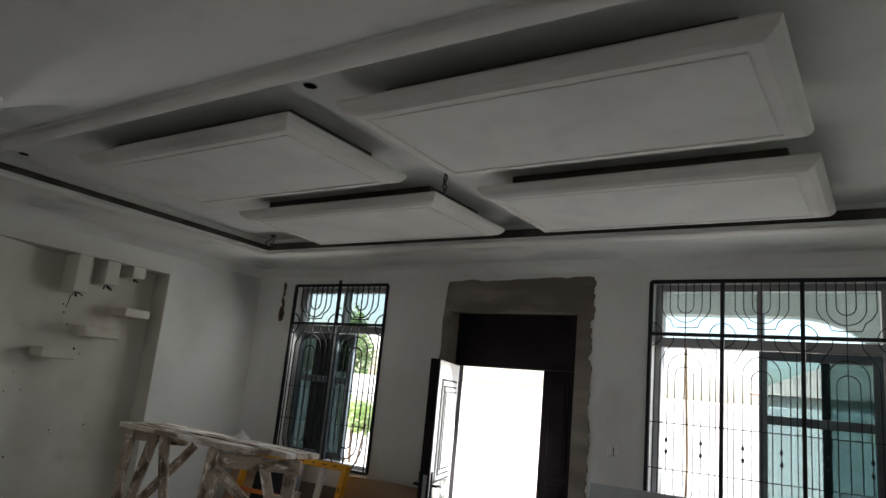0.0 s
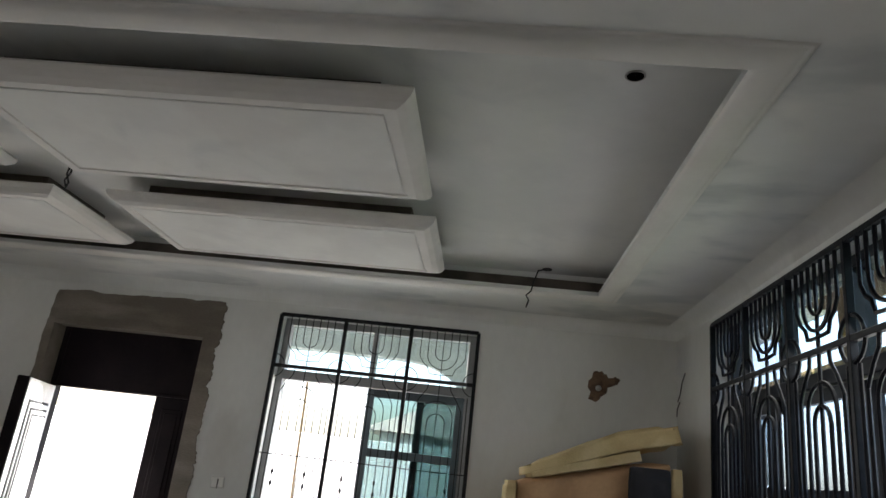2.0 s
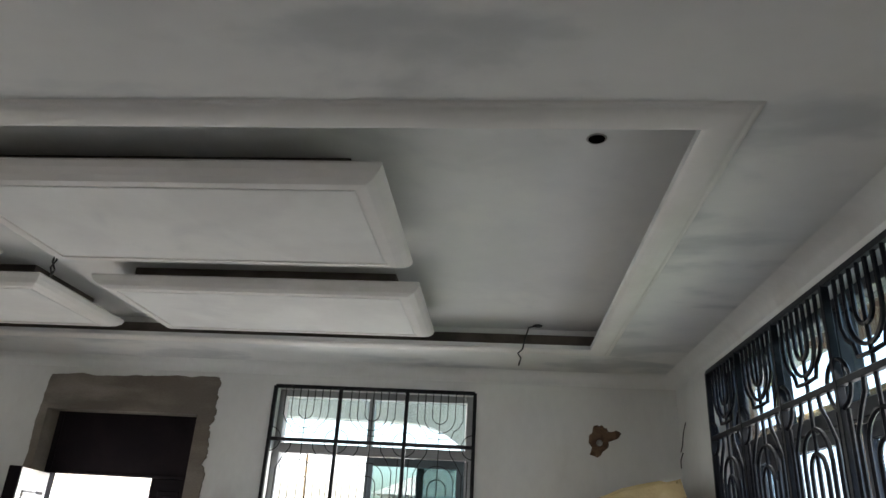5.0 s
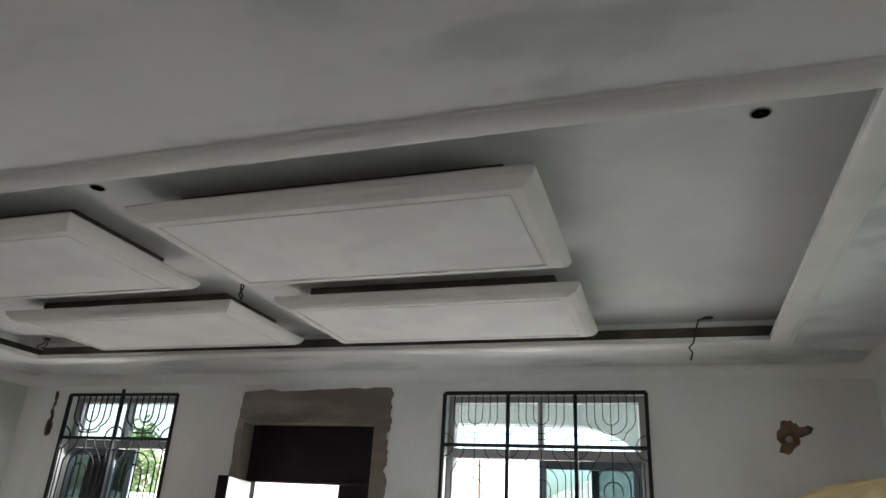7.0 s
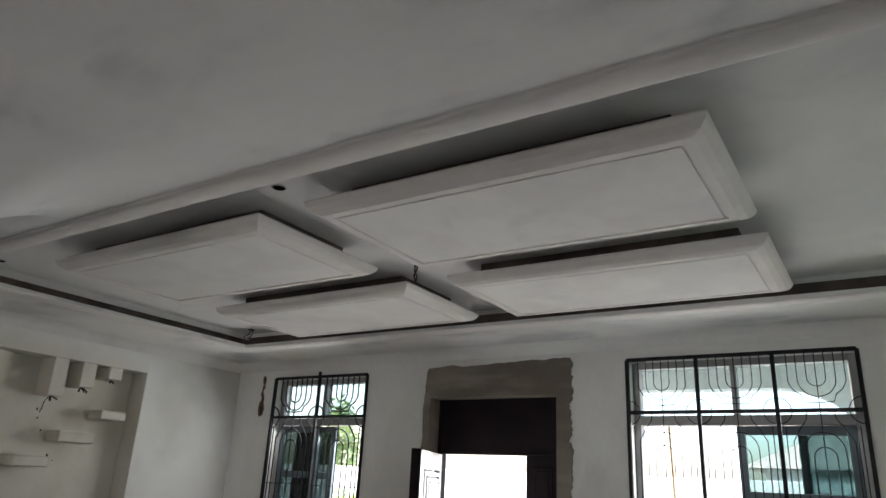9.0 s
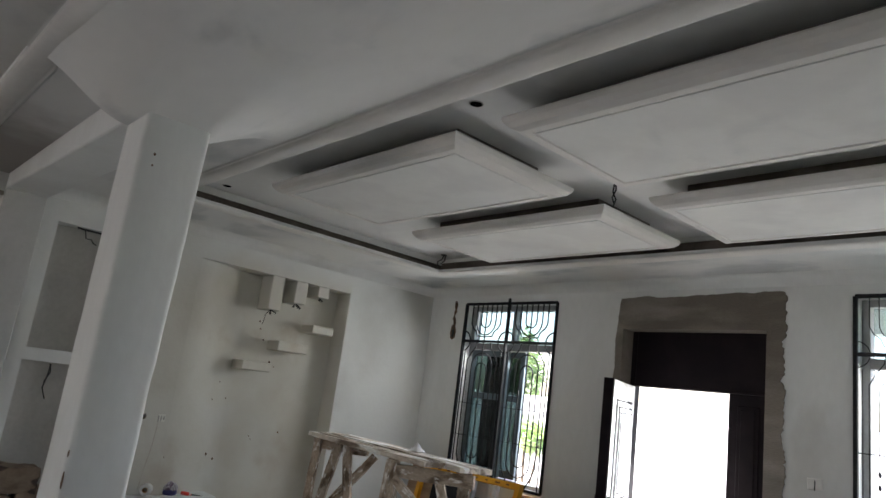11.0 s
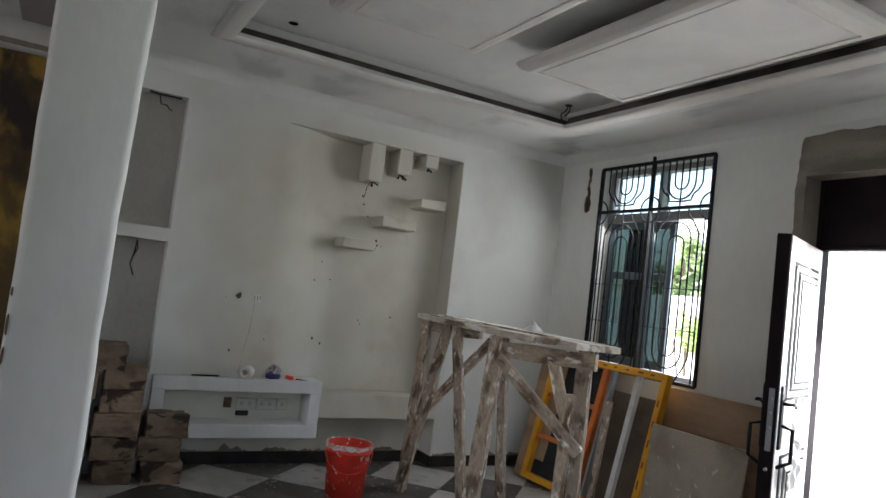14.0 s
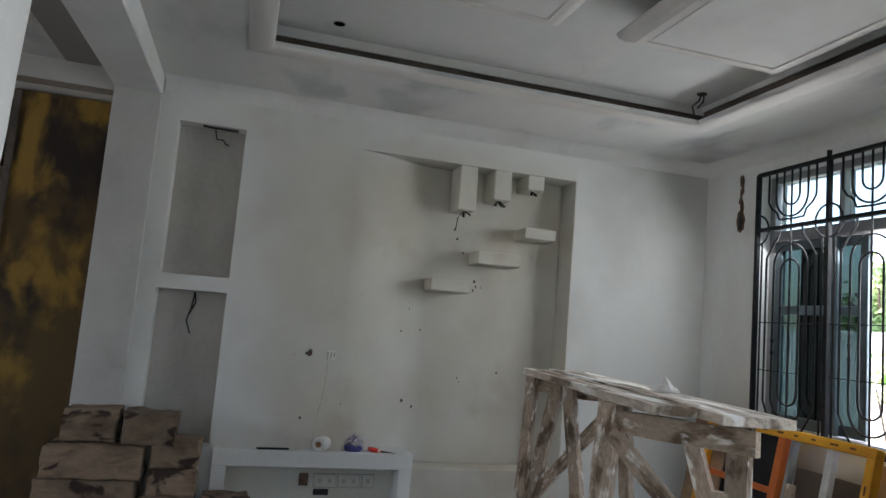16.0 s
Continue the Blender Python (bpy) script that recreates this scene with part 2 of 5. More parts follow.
GREENS = [material("leaf_green", (0.17, 0.26, 0.08), 0.6, second=(0.24, 0.33, 0.12), scale=3, fine=12, bump=0.0, random_amount=0.25),
          material("leaf_dark", (0.05, 0.11, 0.025), 0.6, second=(0.09, 0.16, 0.03), scale=3, fine=12, bump=0.0, random_amount=0.25)]
EAVES_WOOD = material("red_brown_boards", (0.11, 0.045, 0.025), 0.8, second=(0.06, 0.028, 0.018), scale=5, fine=40)
BARK = material("bark", (0.12, 0.09, 0.06), 0.9, second=(0.07, 0.05, 0.035), scale=8, fine=40, bump=0.5)
ROOF_RED = material("pale_roof", (0.36, 0.3, 0.27), 0.7, second=(0.3, 0.25, 0.22), scale=3, fine=30)
DARK_CARD = material("dark_brown_card", (0.13, 0.095, 0.07), 0.85, second=(0.08, 0.058, 0.045), scale=3, fine=50, bump=0.1)
CRUST = material("dried_plaster", (0.72, 0.68, 0.65), 0.9, second=(0.6, 0.3, 0.27), scale=16, spread=(0.48, 0.6), fine=70, bump=0.5)
BAG_MAT = material("crumpled_film", (0.42, 0.4, 0.42), 0.35, second=(0.14, 0.1, 0.14), scale=24, spread=(0.46, 0.56), fine=60, bump=0.2)
BLUE = material("blue_plastic", (0.06, 0.06, 0.22), 0.4)

def feature_wall_material():
    """White wall paint that passes into beige, stained plaster across the recess."""
    m = bpy.data.materials.new("feature_wall_paint")
    m.use_nodes = True
    n, l = m.node_tree.nodes, m.node_tree.links
    b = n["Principled BSDF"]
    b.inputs["Roughness"].default_value = 0.78
    co = n.new("ShaderNodeTexCoord").outputs["Object"]
    sep = n.new("ShaderNodeSeparateXYZ")
    l.new(co, sep.inputs[0])

    def cloud(scale, detail=5.0):
        t = n.new("ShaderNodeTexNoise")
        t.inputs["Scale"].default_value, t.inputs["Detail"].default_value = scale, detail
        l.new(co, t.inputs["Vector"])
        return t.outputs["Fac"]

    def ramp(fac, lo, hi, top=1.0):
        r = n.new("ShaderNodeMapRange")
        r.interpolation_type = "SMOOTHSTEP"
        for socket, v in (("From Min", lo), ("From Max", hi), ("To Min", 0.0), ("To Max", top)):
            r.inputs[socket].default_value = v
        l.new(fac, r.inputs["Value"])
        return r.outputs["Result"]

    def calc(op, a, c, d=None):
        x = n.new("ShaderNodeMath")
        x.operation = op
        for k, v in enumerate((a, c, d)):
            if isinstance(v, (int, float)):
                x.inputs[k].default_value = v
            elif v is not None:
                l.new(v, x.inputs[k])
        return x.outputs[0]

    def mix(a, c, fac):
        x = n.new("ShaderNodeMix")
        x.data_type = "RGBA"
        for socket, v in ((6, a), (7, c), (0, fac)):
            if isinstance(v, tuple):
                x.inputs[socket].default_value = (*v, 1)
            else:
                l.new(v, x.inputs[socket])
        return x.outputs[2]

    white = mix((0.66, 0.67, 0.65), (0.55, 0.55, 0.525), ramp(cloud(1.2), 0.42, 0.7))
    beige = mix((0.58, 0.565, 0.5), (0.52, 0.495, 0.425), ramp(cloud(1.7), 0.4, 0.65))
    beige = mix(beige, (0.45, 0.4, 0.32), ramp(cloud(2.1, 6.0), 0.55, 0.75, 0.8))
    beige = mix(beige, (0.62, 0.615, 0.58), ramp(cloud(0.9, 3.0), 0.52, 0.66, 0.5))
    along = calc("MULTIPLY_ADD", cloud(1.6), 0.8, sep.outputs["Y"])
    height = calc("MULTIPLY_ADD", cloud(2.4), 0.3, sep.outputs["Z"])
    share = calc("MULTIPLY", ramp(along, 2.0, 2.9), ramp(height, 3.05, 2.7))
    share = calc("MULTIPLY", share, ramp(sep.outputs["Y"], 4.06, 4.035))
    l.new(mix(white, beige, share), b.inputs["Base Color"])
    bp = n.new("ShaderNodeBump")
    bp.inputs["Strength"].default_value, bp.inputs["Distance"].default_value = 0.12, 0.01
    l.new(cloud(25, 3.0), bp.inputs["Height"])
    l.new(bp.outputs["Normal"], b.inputs["Normal"])
    return m


FEATURE = feature_wall_material()
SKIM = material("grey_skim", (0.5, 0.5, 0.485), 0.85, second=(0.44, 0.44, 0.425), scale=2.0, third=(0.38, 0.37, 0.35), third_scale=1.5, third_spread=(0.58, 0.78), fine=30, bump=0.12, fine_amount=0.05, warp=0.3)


# ---- mesh helpers ----
def empty(name):
    return new(name)


def link(name, bm, mat, parent=None, label="", smooth=False):
    me = bpy.data.meshes.new(name)
    bm.normal_update()
    bm.to_mesh(me)
    bm.free()
    me.materials.append(mat)
    if smooth:
        for p in me.polygons:
            p.use_smooth = True
    ob = new(name, me)
    ob.parent = parent
    if label:
        ob["label"] = label
    return ob


def part(name, bm, mat, parent, label="", smooth=False):
    return link(name, bm, mat, parent, label, smooth)


def box(bm, lo, hi, bevel=0.0, m=None, seg=1):
    """An axis-parallel box from lo to hi, moved by m."""
    vs = [bm.verts.new((x, y, z)) for z in (lo[2], hi[2]) for y in (lo[1], hi[1]) for x in (lo[0], hi[0])]
    fs = [bm.faces.new([vs[i] for i in q]) for q in ((0, 2, 3, 1), (4, 5, 7, 6), (0, 1, 5, 4), (2, 6, 7, 3), (0, 4, 6, 2), (1, 3, 7, 5))]
    if bevel:
        es = list({e for f in fs for e in f.edges})
        out = bmesh.ops.bevel(bm, geom=es, offset=bevel, segments=seg, affect="EDGES", profile=0.5)
        vs = list({v for f in out["faces"] for v in f.verts} | {v for v in vs if v.is_valid})
    if m is not None:
        for v in vs:
            v.co = m @ v.co
    return bm


def boxed(lo, hi, bevel=0.0, m=None, seg=1):
    return box(bmesh.new(), lo, hi, bevel, m, seg)


def beam_between(a, b, w, h, bevel=0.004, up=(0, 0, 1)):
    """A squared timber from a to b."""
    a, b = Vector(a), Vector(b)
    d = (b - a)
    z = d.normalized()
    x = z.cross(Vector(up))
    if x.length < 1e-3:
        x = Vector((1, 0, 0))
    x.normalize()
    y = z.cross(x)
    m = Matrix((x, y, z)).transposed().to_4x4()
    m.translation = a
    return boxed((-w / 2, -h / 2, 0), (w / 2, h / 2, d.length), bevel, m)


def tube(bm, pts, r, sides=6, closed=False):
    """A bar of radius r along the points."""
    pts = [Vector(p) for p in pts]
    rings = []
    n = len(pts)
    for i, p in enumerate(pts):
        a = pts[i - 1] if i or closed else p
        c = pts[(i + 1) % n] if i < n - 1 or closed else p
        t = (c - a).normalized()
        ref = Vector((0, 1, 0)) if abs(t.y) < 0.9 else Vector((1, 0, 0))
        u = t.cross(ref).normalized()
        v = t.cross(u)
        rings.append([bm.verts.new(p + r * (math.cos(k * 2 * math.pi / sides) * u + math.sin(k * 2 * math.pi / sides) * v)) for k in range(sides)])
    for i in range(n if closed else n - 1):
        a, b = rings[i], rings[(i + 1) % n]
        for k in range(sides):
            bm.faces.new((a[k], a[(k + 1) % sides], b[(k + 1) % sides], b[k]))
    if not closed:
        bm.faces.new(rings[0][::-1])
        bm.faces.new(rings[-1])
    return bm


def lathe(bm, profile, m=None, seg=28):
    """A turned body from (radius, height) pairs."""
    rings = [[bm.verts.new((r * math.cos(2 * math.pi * k / seg), r * math.sin(2 * math.pi * k / seg), z)) for k in range(seg)] for r, z in profile]
    for a, b in zip(rings, rings[1:]):
        for k in range(seg):
            bm.faces.new((a[k], a[(k + 1) % seg], b[(k + 1) % seg], b[k]))
    if m is not None:
        for ring in rings:
            for v in ring:
                v.co = m @ v.co
    return bm


def wall_mesh(origin, u_axis, inward, u0, u1, z0, z1, thick, holes):
    """A wall whose room face lies at origin, with openings (u0, u1, z0, z1, depth); depth below thick makes a niche."""
    bm = bmesh.new()
    o, ua, n = Vector(origin), Vector(u_axis), -Vector(inward)
    us = sorted({u0, u1, *[h[k] for h in holes for k in (0, 1)]})
    zs = sorted({z0, z1, *[h[k] for h in holes for k in (2, 3)]})
    cache = {}

    def vert(u, z, d):
        key = (round(u, 4), round(z, 4), round(d, 4))
        if key not in cache:
            cache[key] = bm.verts.new(o + ua * u + n * d + Vector((0, 0, z)))
        return cache[key]

    def depth(i, k):
        if not (0 <= i < len(us) - 1 and 0 <= k < len(zs) - 1):
            return None
        um, zm = (us[i] + us[i + 1]) / 2, (zs[k] + zs[k + 1]) / 2
        for h in holes:
            if h[0] < um < h[1] and h[2] < zm < h[3]:
                return min(h[4], thick)
        return 0.0

    for i in range(len(us) - 1):
        for k in range(len(zs) - 1):
            d = depth(i, k)
            a, b, c, e = us[i], us[i + 1], zs[k], zs[k + 1]
            if d < thick:
                bm.faces.new([vert(a, c, d), vert(b, c, d), vert(b, e, d), vert(a, e, d)])
                bm.faces.new([vert(a, c, thick), vert(a, e, thick), vert(b, e, thick), vert(b, c, thick)])
            for (di, dk, p, q) in ((1, 0, (b, c), (b, e)), (0, 1, (b, e), (a, e)), (-1, 0, (a, e), (a, c)), (0, -1, (a, c), (b, c))):
                other = depth(i + di, k + dk)
                other = thick if other is None else other
                if other > d:
                    try:
                        bm.faces.new([vert(*p, d), vert(*q, d), vert(*q, other), vert(*p, other)])
                    except ValueError:
                        pass
    bmesh.ops.recalc_face_normals(bm, faces=bm.faces)
    return bm


def ring_profile(bm, x0, y0, x1, y1, profile, outward=True):
    """A mitred moulding round a rectangle; profile: (offset, z) pairs, offset outwards or inwards."""
    s = 1 if outward else -1
    rings = []
    for off, z in profile:
        o = off * s
        rings.append([bm.verts.new(p) for p in ((x0 - o, y0 - o, z), (x1 + o, y0 - o, z), (x1 + o, y1 + o, z), (x0 - o, y1 + o, z))])
    for a, b in zip(rings, rings[1:]):
        for k in range(4):
            bm.faces.new((a[k], a[(k + 1) % 4], b[(k + 1) % 4], b[k]))
    bmesh.ops.recalc_face_normals(bm, faces=bm.faces)
    return bm


def structure(ob, label, category):
    return tagged(ob, label, category, kind="structure")


# ---- the room's measures ----
XL, XR, YF, YB = -6.0, 1.34, 5.18, -4.2      # TV wall, grille wall, door wall, wall behind
ZC, ZT = 2.975, 3.125                         # soffit, tray
TX0, TX1, TY0, TY1 = -5.12, 0.63, 1.78, 4.43  # tray
XEND = -9.0

# ---- walls ----
W1 = (-5.42, -4.22, 1.05, 2.79)
W2 = (-1.66, -0.15, 1.05, 2.79)
DOOR = (-3.47, -2.25, 0.0, 2.56)
W3 = (2.18, 4.36, 1.05, 2.83)
front = link("wall_front", wall_mesh((0, YF, 0), (1, 0, 0), (0, -1, 0), -6.45, XR, 0, 3.4, 0.23, [(*W1, 1), (*W2, 1), (*DOOR, 1)]), WHITE)
structure(front, "white painted plaster wall with two windows and a doorway", "wall")
TV_HOLES = [(1.255, 1.668, 1.745, 2.715, 0.14), (1.247, 1.665, 0.70, 1.652, 0.14), (2.43, 4.04, 0.60, 2.705, 0.23), (1.72, 4.04, 0.0, 0.41, 0.2), (1.70, 2.95, 0.41, 0.60, 0.2), (-0.75, 0.86, 0.0, 2.80, 1)]
left = link("wall_left", wall_mesh((XL, 0, 0), (0, 1, 0), (1, 0, 0), YB - 0.23, YF, 0, 3.4, 0.45, TV_HOLES), FEATURE)
structure(left, "white plaster feature wall with recess, niches and dark opening", "wall")
right = link("wall_right", wall_mesh((XR, 0, 0), (0, 1, 0), (-1, 0, 0), YB - 0.23, YF + 0.23, 0, 3.4, 0.23, [(*W3, 1)]), WHITE)
structure(right, "white painted plaster wall with a wide barred window", "wall")
# added wall, out of view; its dark cement lowers the bounce into the room
back = link("wall_back", wall_mesh((0, YB, 0), (1, 0, 0), (0, 1, 0), -6.45, XR, 0, 3.4, 0.23, [(-4.4, -3.0, 1.1, 2.4, 1)]), CEMENT)
structure(back, "unseen cement wall added to close the hall, dark to cut bounced light", "wall")
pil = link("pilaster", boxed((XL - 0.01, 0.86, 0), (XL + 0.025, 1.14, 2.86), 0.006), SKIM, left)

# ---- ceiling: soffit with tray, moulding, beam ----
HALL = (-5.30, -2.6, 0.43)  # tray of the hall behind the beam: left edge, near and far edge
SLOT = 0.1
bm = bmesh.new()
xs, ys = (-6.2, HALL[0], TX0, TX1, XR + 0.1), (YB - 0.1, HALL[1], HALL[2], TY0, TY1, YF + 0.1)
for i in range(4):
    for k in range(5):
        if not (k == 3 and i == 2) and not (k == 1 and i in (1, 2)):
            bm.faces.new([bm.verts.new(p) for p in ((xs[i], ys[k], ZC), (xs[i], ys[k + 1], ZC), (xs[i + 1], ys[k + 1], ZC), (xs[i + 1], ys[k], ZC))])
for x0, y0, x1, y1 in ((TX0, TY0, TX1, TY1), (HALL[0], HALL[1], TX1, HALL[2])):
    ring_profile(bm, x0, y0, x1, y1, [(0.0, ZC), (0.0, ZC + 0.025), (SLOT, ZC + 0.025)])
    bm.faces.new([bm.verts.new(p) for p in ((x0 - SLOT, y0 - SLOT, ZT), (x0 - SLOT, y1 + SLOT, ZT), (x1 + SLOT, y1 + SLOT, ZT), (x1 + SLOT, y0 - SLOT, ZT))])
bmesh.ops.remove_doubles(bm, verts=bm.verts, dist=0.001)
# lining coloured dark: stands for the shadow in the cove gap
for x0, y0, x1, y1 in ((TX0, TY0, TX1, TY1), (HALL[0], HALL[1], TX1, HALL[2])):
    structure(link("slot_lining", ring_profile(bmesh.new(), x0 - SLOT, y0 - SLOT, x1 + SLOT, y1 + SLOT, [(0, ZC + 0.02), (0, ZT + 0.01)]), SLOT_MAT), "board lining coloured dark for the shade inside the light slot", "trim")
fascia = link("slot_fascia", boxed((TX0 - SLOT + 0.003, TY0 - SLOT, 3.07), (TX0 - SLOT + 0.015, TY1 + SLOT, ZT - 0.001)), TRAY_GYPSUM)
structure(fascia, "off-white gypsum board above the light slot", "trim")
far_fascia = link("slot_fascia", boxed((TX0 - SLOT + 0.016, TY1 + SLOT - 0.015, 3.09), (TX1 + SLOT, TY1 + SLOT - 0.003, ZT - 0.001)), TRAY_GYPSUM)
structure(far_fascia, "off-white gypsum board above the light slot", "trim")
ceiling = structure(link("ceiling", bm, GYPSUM), "off-white gypsum ceiling with a stepped tray", "ceiling")
ceiling.data.materials.append(TRAY_GYPSUM)
for p in ceiling.data.polygons:
    if p.center.z > ZT - 0.02:
        p.material_index = 1
roof = link("ceiling_slab", boxed((-6.45, YB - 0.23, 3.42), (XR + 0.23, YF + 0.23, 3.6)), CEMENT)
structure(roof, "concrete slab over the gypsum ceiling", "ceiling")
rim = [(0.0, ZC + 0.004), (0.003, ZC - 0.008), (0.012, ZC - 0.014), (0.03, ZC - 0.019), (0.06, ZC - 0.02), (0.09, ZC - 0.016), (0.112, ZC - 0.008), (0.116, ZC - 0.003), (0.122, ZC - 0.003), (0.135, ZC - 0.006), (0.14, ZC + 0.004)]
structure(link("trim", ring_profile(bmesh.new(), HALL[0], HALL[1], TX1, HALL[2], rim), MOULD_MAT, smooth=True), "rounded white gypsum moulding round the hall tray", "trim")
trim = link("trim", ring_profile(bmesh.new(), TX0, TY0, TX1, TY1, rim), MOULD_MAT, smooth=True)
structure(trim, "rounded white gypsum moulding round the ceiling tray", "trim")
bm = bmesh.new()
cove = [(0.0, ZC - 0.09), (0.012, ZC - 0.05), (0.035, ZC - 0.022), (0.09, ZC - 0.002)]
rings = []
for off, z in cove:
    rings.append([bm.verts.new(p) for p in ((XL + off, 1.15, z), (XL + off, YF - off, z), (XR - off, YF - off, z), (XR - off, YB, z))])
for a, b in zip(rings, rings[1:]):
    for k in range(3):
        bm.faces.new((a[k], a[k + 1], b[k + 1], b[k]))
structure(link("cornice", bm, WHITE, smooth=True), "soft white plaster cove between walls and ceiling", "trim")
def smooth(lo, hi, v):
    f = min(max((v - lo) / (hi - lo), 0.0), 1.0)
    return f * f * (3 - 2 * f)


beam_bm = boxed((XL, 0.86, 2.86), (-3.3, 1.14, ZC + 0.02), 0.008)
for v in beam_bm.verts:
    if v.co.z < ZC - 0.02:
        v.co.z -= 0.07 * min(1.0, (v.co.x - XL) / 2.6)
beam = link("ceiling_beam", beam_bm, WHITE)
structure(beam, "white plastered beam crossing the ceiling to the column", "beam")
# past the column the beam dies away softly into the soffit
bm = bmesh.new()
rows = []
for k in range(46):
    x = -3.38 + 2.5 * k / 45
    past = max(0.0, x + 3.15)
    drop = 0.187 * math.exp(-past / 0.5) * (1 - smooth(1.2, 2.27, past))
    row = []
    for q in range(41):
        y = 0.42 + 1.2 * q / 40
        up = smooth(0.42, 0.88, y) if y < 0.88 else 1.0 if y < 1.165 else (1 - smooth(1.0, 1.62, y)) / (1 - smooth(1.0, 1.62, 1.165))
        row.append(bm.verts.new((x, y, ZC - 0.0015 - drop * up)))
    rows.append(row)
for a, c in zip(rows, rows[1:]):
    for q in range(40):
        bm.faces.new((a[q], a[q + 1], c[q + 1], c[q]))
bmesh.ops.recalc_face_normals(bm, faces=bm.faces)
part("beam_haunch", bm, GYPSUM, beam, "off-white plaster haunch fading into the ceiling", smooth=True)
column_bm = boxed((-3.40, 0.88, 0), (-3.12, 1.17, ZC + 0.01))
bmesh.ops.subdivide_edges(column_bm, edges=[e for e in column_bm.edges if e.calc_length() > 1], cuts=60)
bmesh.ops.bevel(column_bm, geom=[e for e in column_bm.edges if abs(e.verts[0].co.x - e.verts[1].co.x) + abs(e.verts[0].co.y - e.verts[1].co.y) < 1e-4], offset=0.026, segments=4, affect="EDGES", profile=0.5)
for v in column_bm.verts:
    v.co += Vector((noise.noise(v.co * 6), noise.noise(v.co * 6 + Vector((9, 0, 0))), 0)) * 0.004
    if v.co.y > 1.02:
        v.co.y -= 0.026 * min(1.0, max(0.0, 2.6 - v.co.z))
column = link("column", column_bm, WHITE, smooth=True)
structure(column, "white plastered square column with chipped corners", "column")
for z, h, w in ((1.36, 0.015, 0.003), (1.26, 0.035, 0.004), (1.17, 0.03, 0.003), (1.08, 0.015, 0.003), (2.62, 0.008, 0.006), (2.57, 0.006, 0.005), (0.7, 0.015, 0.003)):
    chip = bmesh.new()
    cx = -3.1265 if z < 2 else -3.1195
    cy = 0.8865 if z < 2 else 0.945
    lathe(chip, [(w, -0.002), (w * 0.8, 0.002), (0.0005, 0.0025)], Matrix.Translation((cx, cy, z)) @ Matrix.Rotation(math.radians(-45 if z < 2 else 0), 4, "Z") @ Matrix.Rotation(math.pi / 2, 4, "Y"), 9)
    for v in chip.verts:
        v.co.z = z + (v.co.z - z) * h / w + noise.noise(v.co * 60) * 0.004
    part("plaster_chip", chip, RAW_HOLE, column, "brown chip in the column's plaster")

# ---- floating ceiling panels ----
def ceiling_panel(x0, y0, x1, y1):
    thing = empty("ceiling_panel")
    thing.location = (0, 0, 0)
    # core sides coloured dark for the shadow gap above the panel edge
    core = bmesh.new()
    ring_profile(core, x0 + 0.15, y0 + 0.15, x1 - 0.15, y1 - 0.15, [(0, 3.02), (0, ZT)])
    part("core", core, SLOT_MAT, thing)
    frame_bm = bmesh.new()
    prof = [(0.17, 3.03), (0.0, 3.028), (-0.004, 3.018), (0.006, 2.996), (0.028, 2.976), (0.06, 2.964), (0.098, 2.962), (0.1, 2.9692), (0.125, 2.9692)]
    ring_profile(frame_bm, x0, y0, x1, y1, prof, outward=False)
    part("moulded_frame", frame_bm, MOULD_MAT, thing, smooth=False)
    f = boxed((x0 + 0.112, y0 + 0.112, 2.964), (x1 - 0.112, y1 - 0.112, 3.02), 0.003)
    part("panel_board", f, PANEL_MAT, thing)
    return tagged(thing, "off-white gypsum panel floating below the ceiling tray", "ceiling panel", "panels in the ceiling tray")


for x0, x1 in ((-2.18, -0.385), (-4.28, -2.485)):
    for y0, y1 in ((2.09, 3.04), (3.35, 4.27)):
        ceiling_panel(x0, y0, x1, y1)

# ---- outside: yard, porch, neighbours, plants ----
structure(link("ground", boxed((-900, -900, -0.6), (900, 900, -0.15)), GROUND), "pale sunlit concrete yard round the house", "ground")
structure(link("porch_floor", boxed((-6.45, YF + 0.23, -0.15), (2.4, 8.3, -0.03), 0.01), GROUND), "pale concrete porch floor before the door", "floor")
structure(link("porch_ceiling", boxed((-4.2, YF + 0.23, 3.3), (2.6, 8.3, 3.5)), OUT_PAINT), "white porch ceiling", "ceiling")
bm = bmesh.new()
outline = [(-4.1, 2.98)]
outline += [(-1.05 + 0.75 * math.sin(a), 2.5 + 0.45 * math.cos(a)) for a in [k * math.pi / 20 for k in range(11)]]
outline += [(-0.3, 0.0), (0.05, 0.0), (0.05, 3.3), (-4.1, 3.3)]
lo = [bm.verts.new((x, 7.85, z)) for x, z in outline]
hi = [bm.verts.new((x, 8.08, z)) for x, z in outline]
bm.faces.new(lo)
bm.faces.new(hi[::-1])
for k in range(len(lo)):
    bm.faces.new((lo[k], hi[k], hi[(k + 1) % len(lo)], lo[(k + 1) % len(lo)]))
bmesh.ops.recalc_face_normals(bm, faces=bm.faces)
structure(link("porch_arch", bm, OUT_PAINT), "white plastered porch beam with an arched end", "beam")
structure(link("yard_wall", boxed((-40, 17, -0.15), (24, 17.25, 2.3), 0.02), OUT_PAINT), "white plastered boundary wall of the yard", "wall")
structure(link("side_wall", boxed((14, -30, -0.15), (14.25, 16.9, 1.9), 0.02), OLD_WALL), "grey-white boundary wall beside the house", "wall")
structure(link("lawn", boxed((7.5, -14, -0.15), (13.9, 16.8, -0.1)), GREENS[0]), "green grass strip along the boundary wall", "ground")


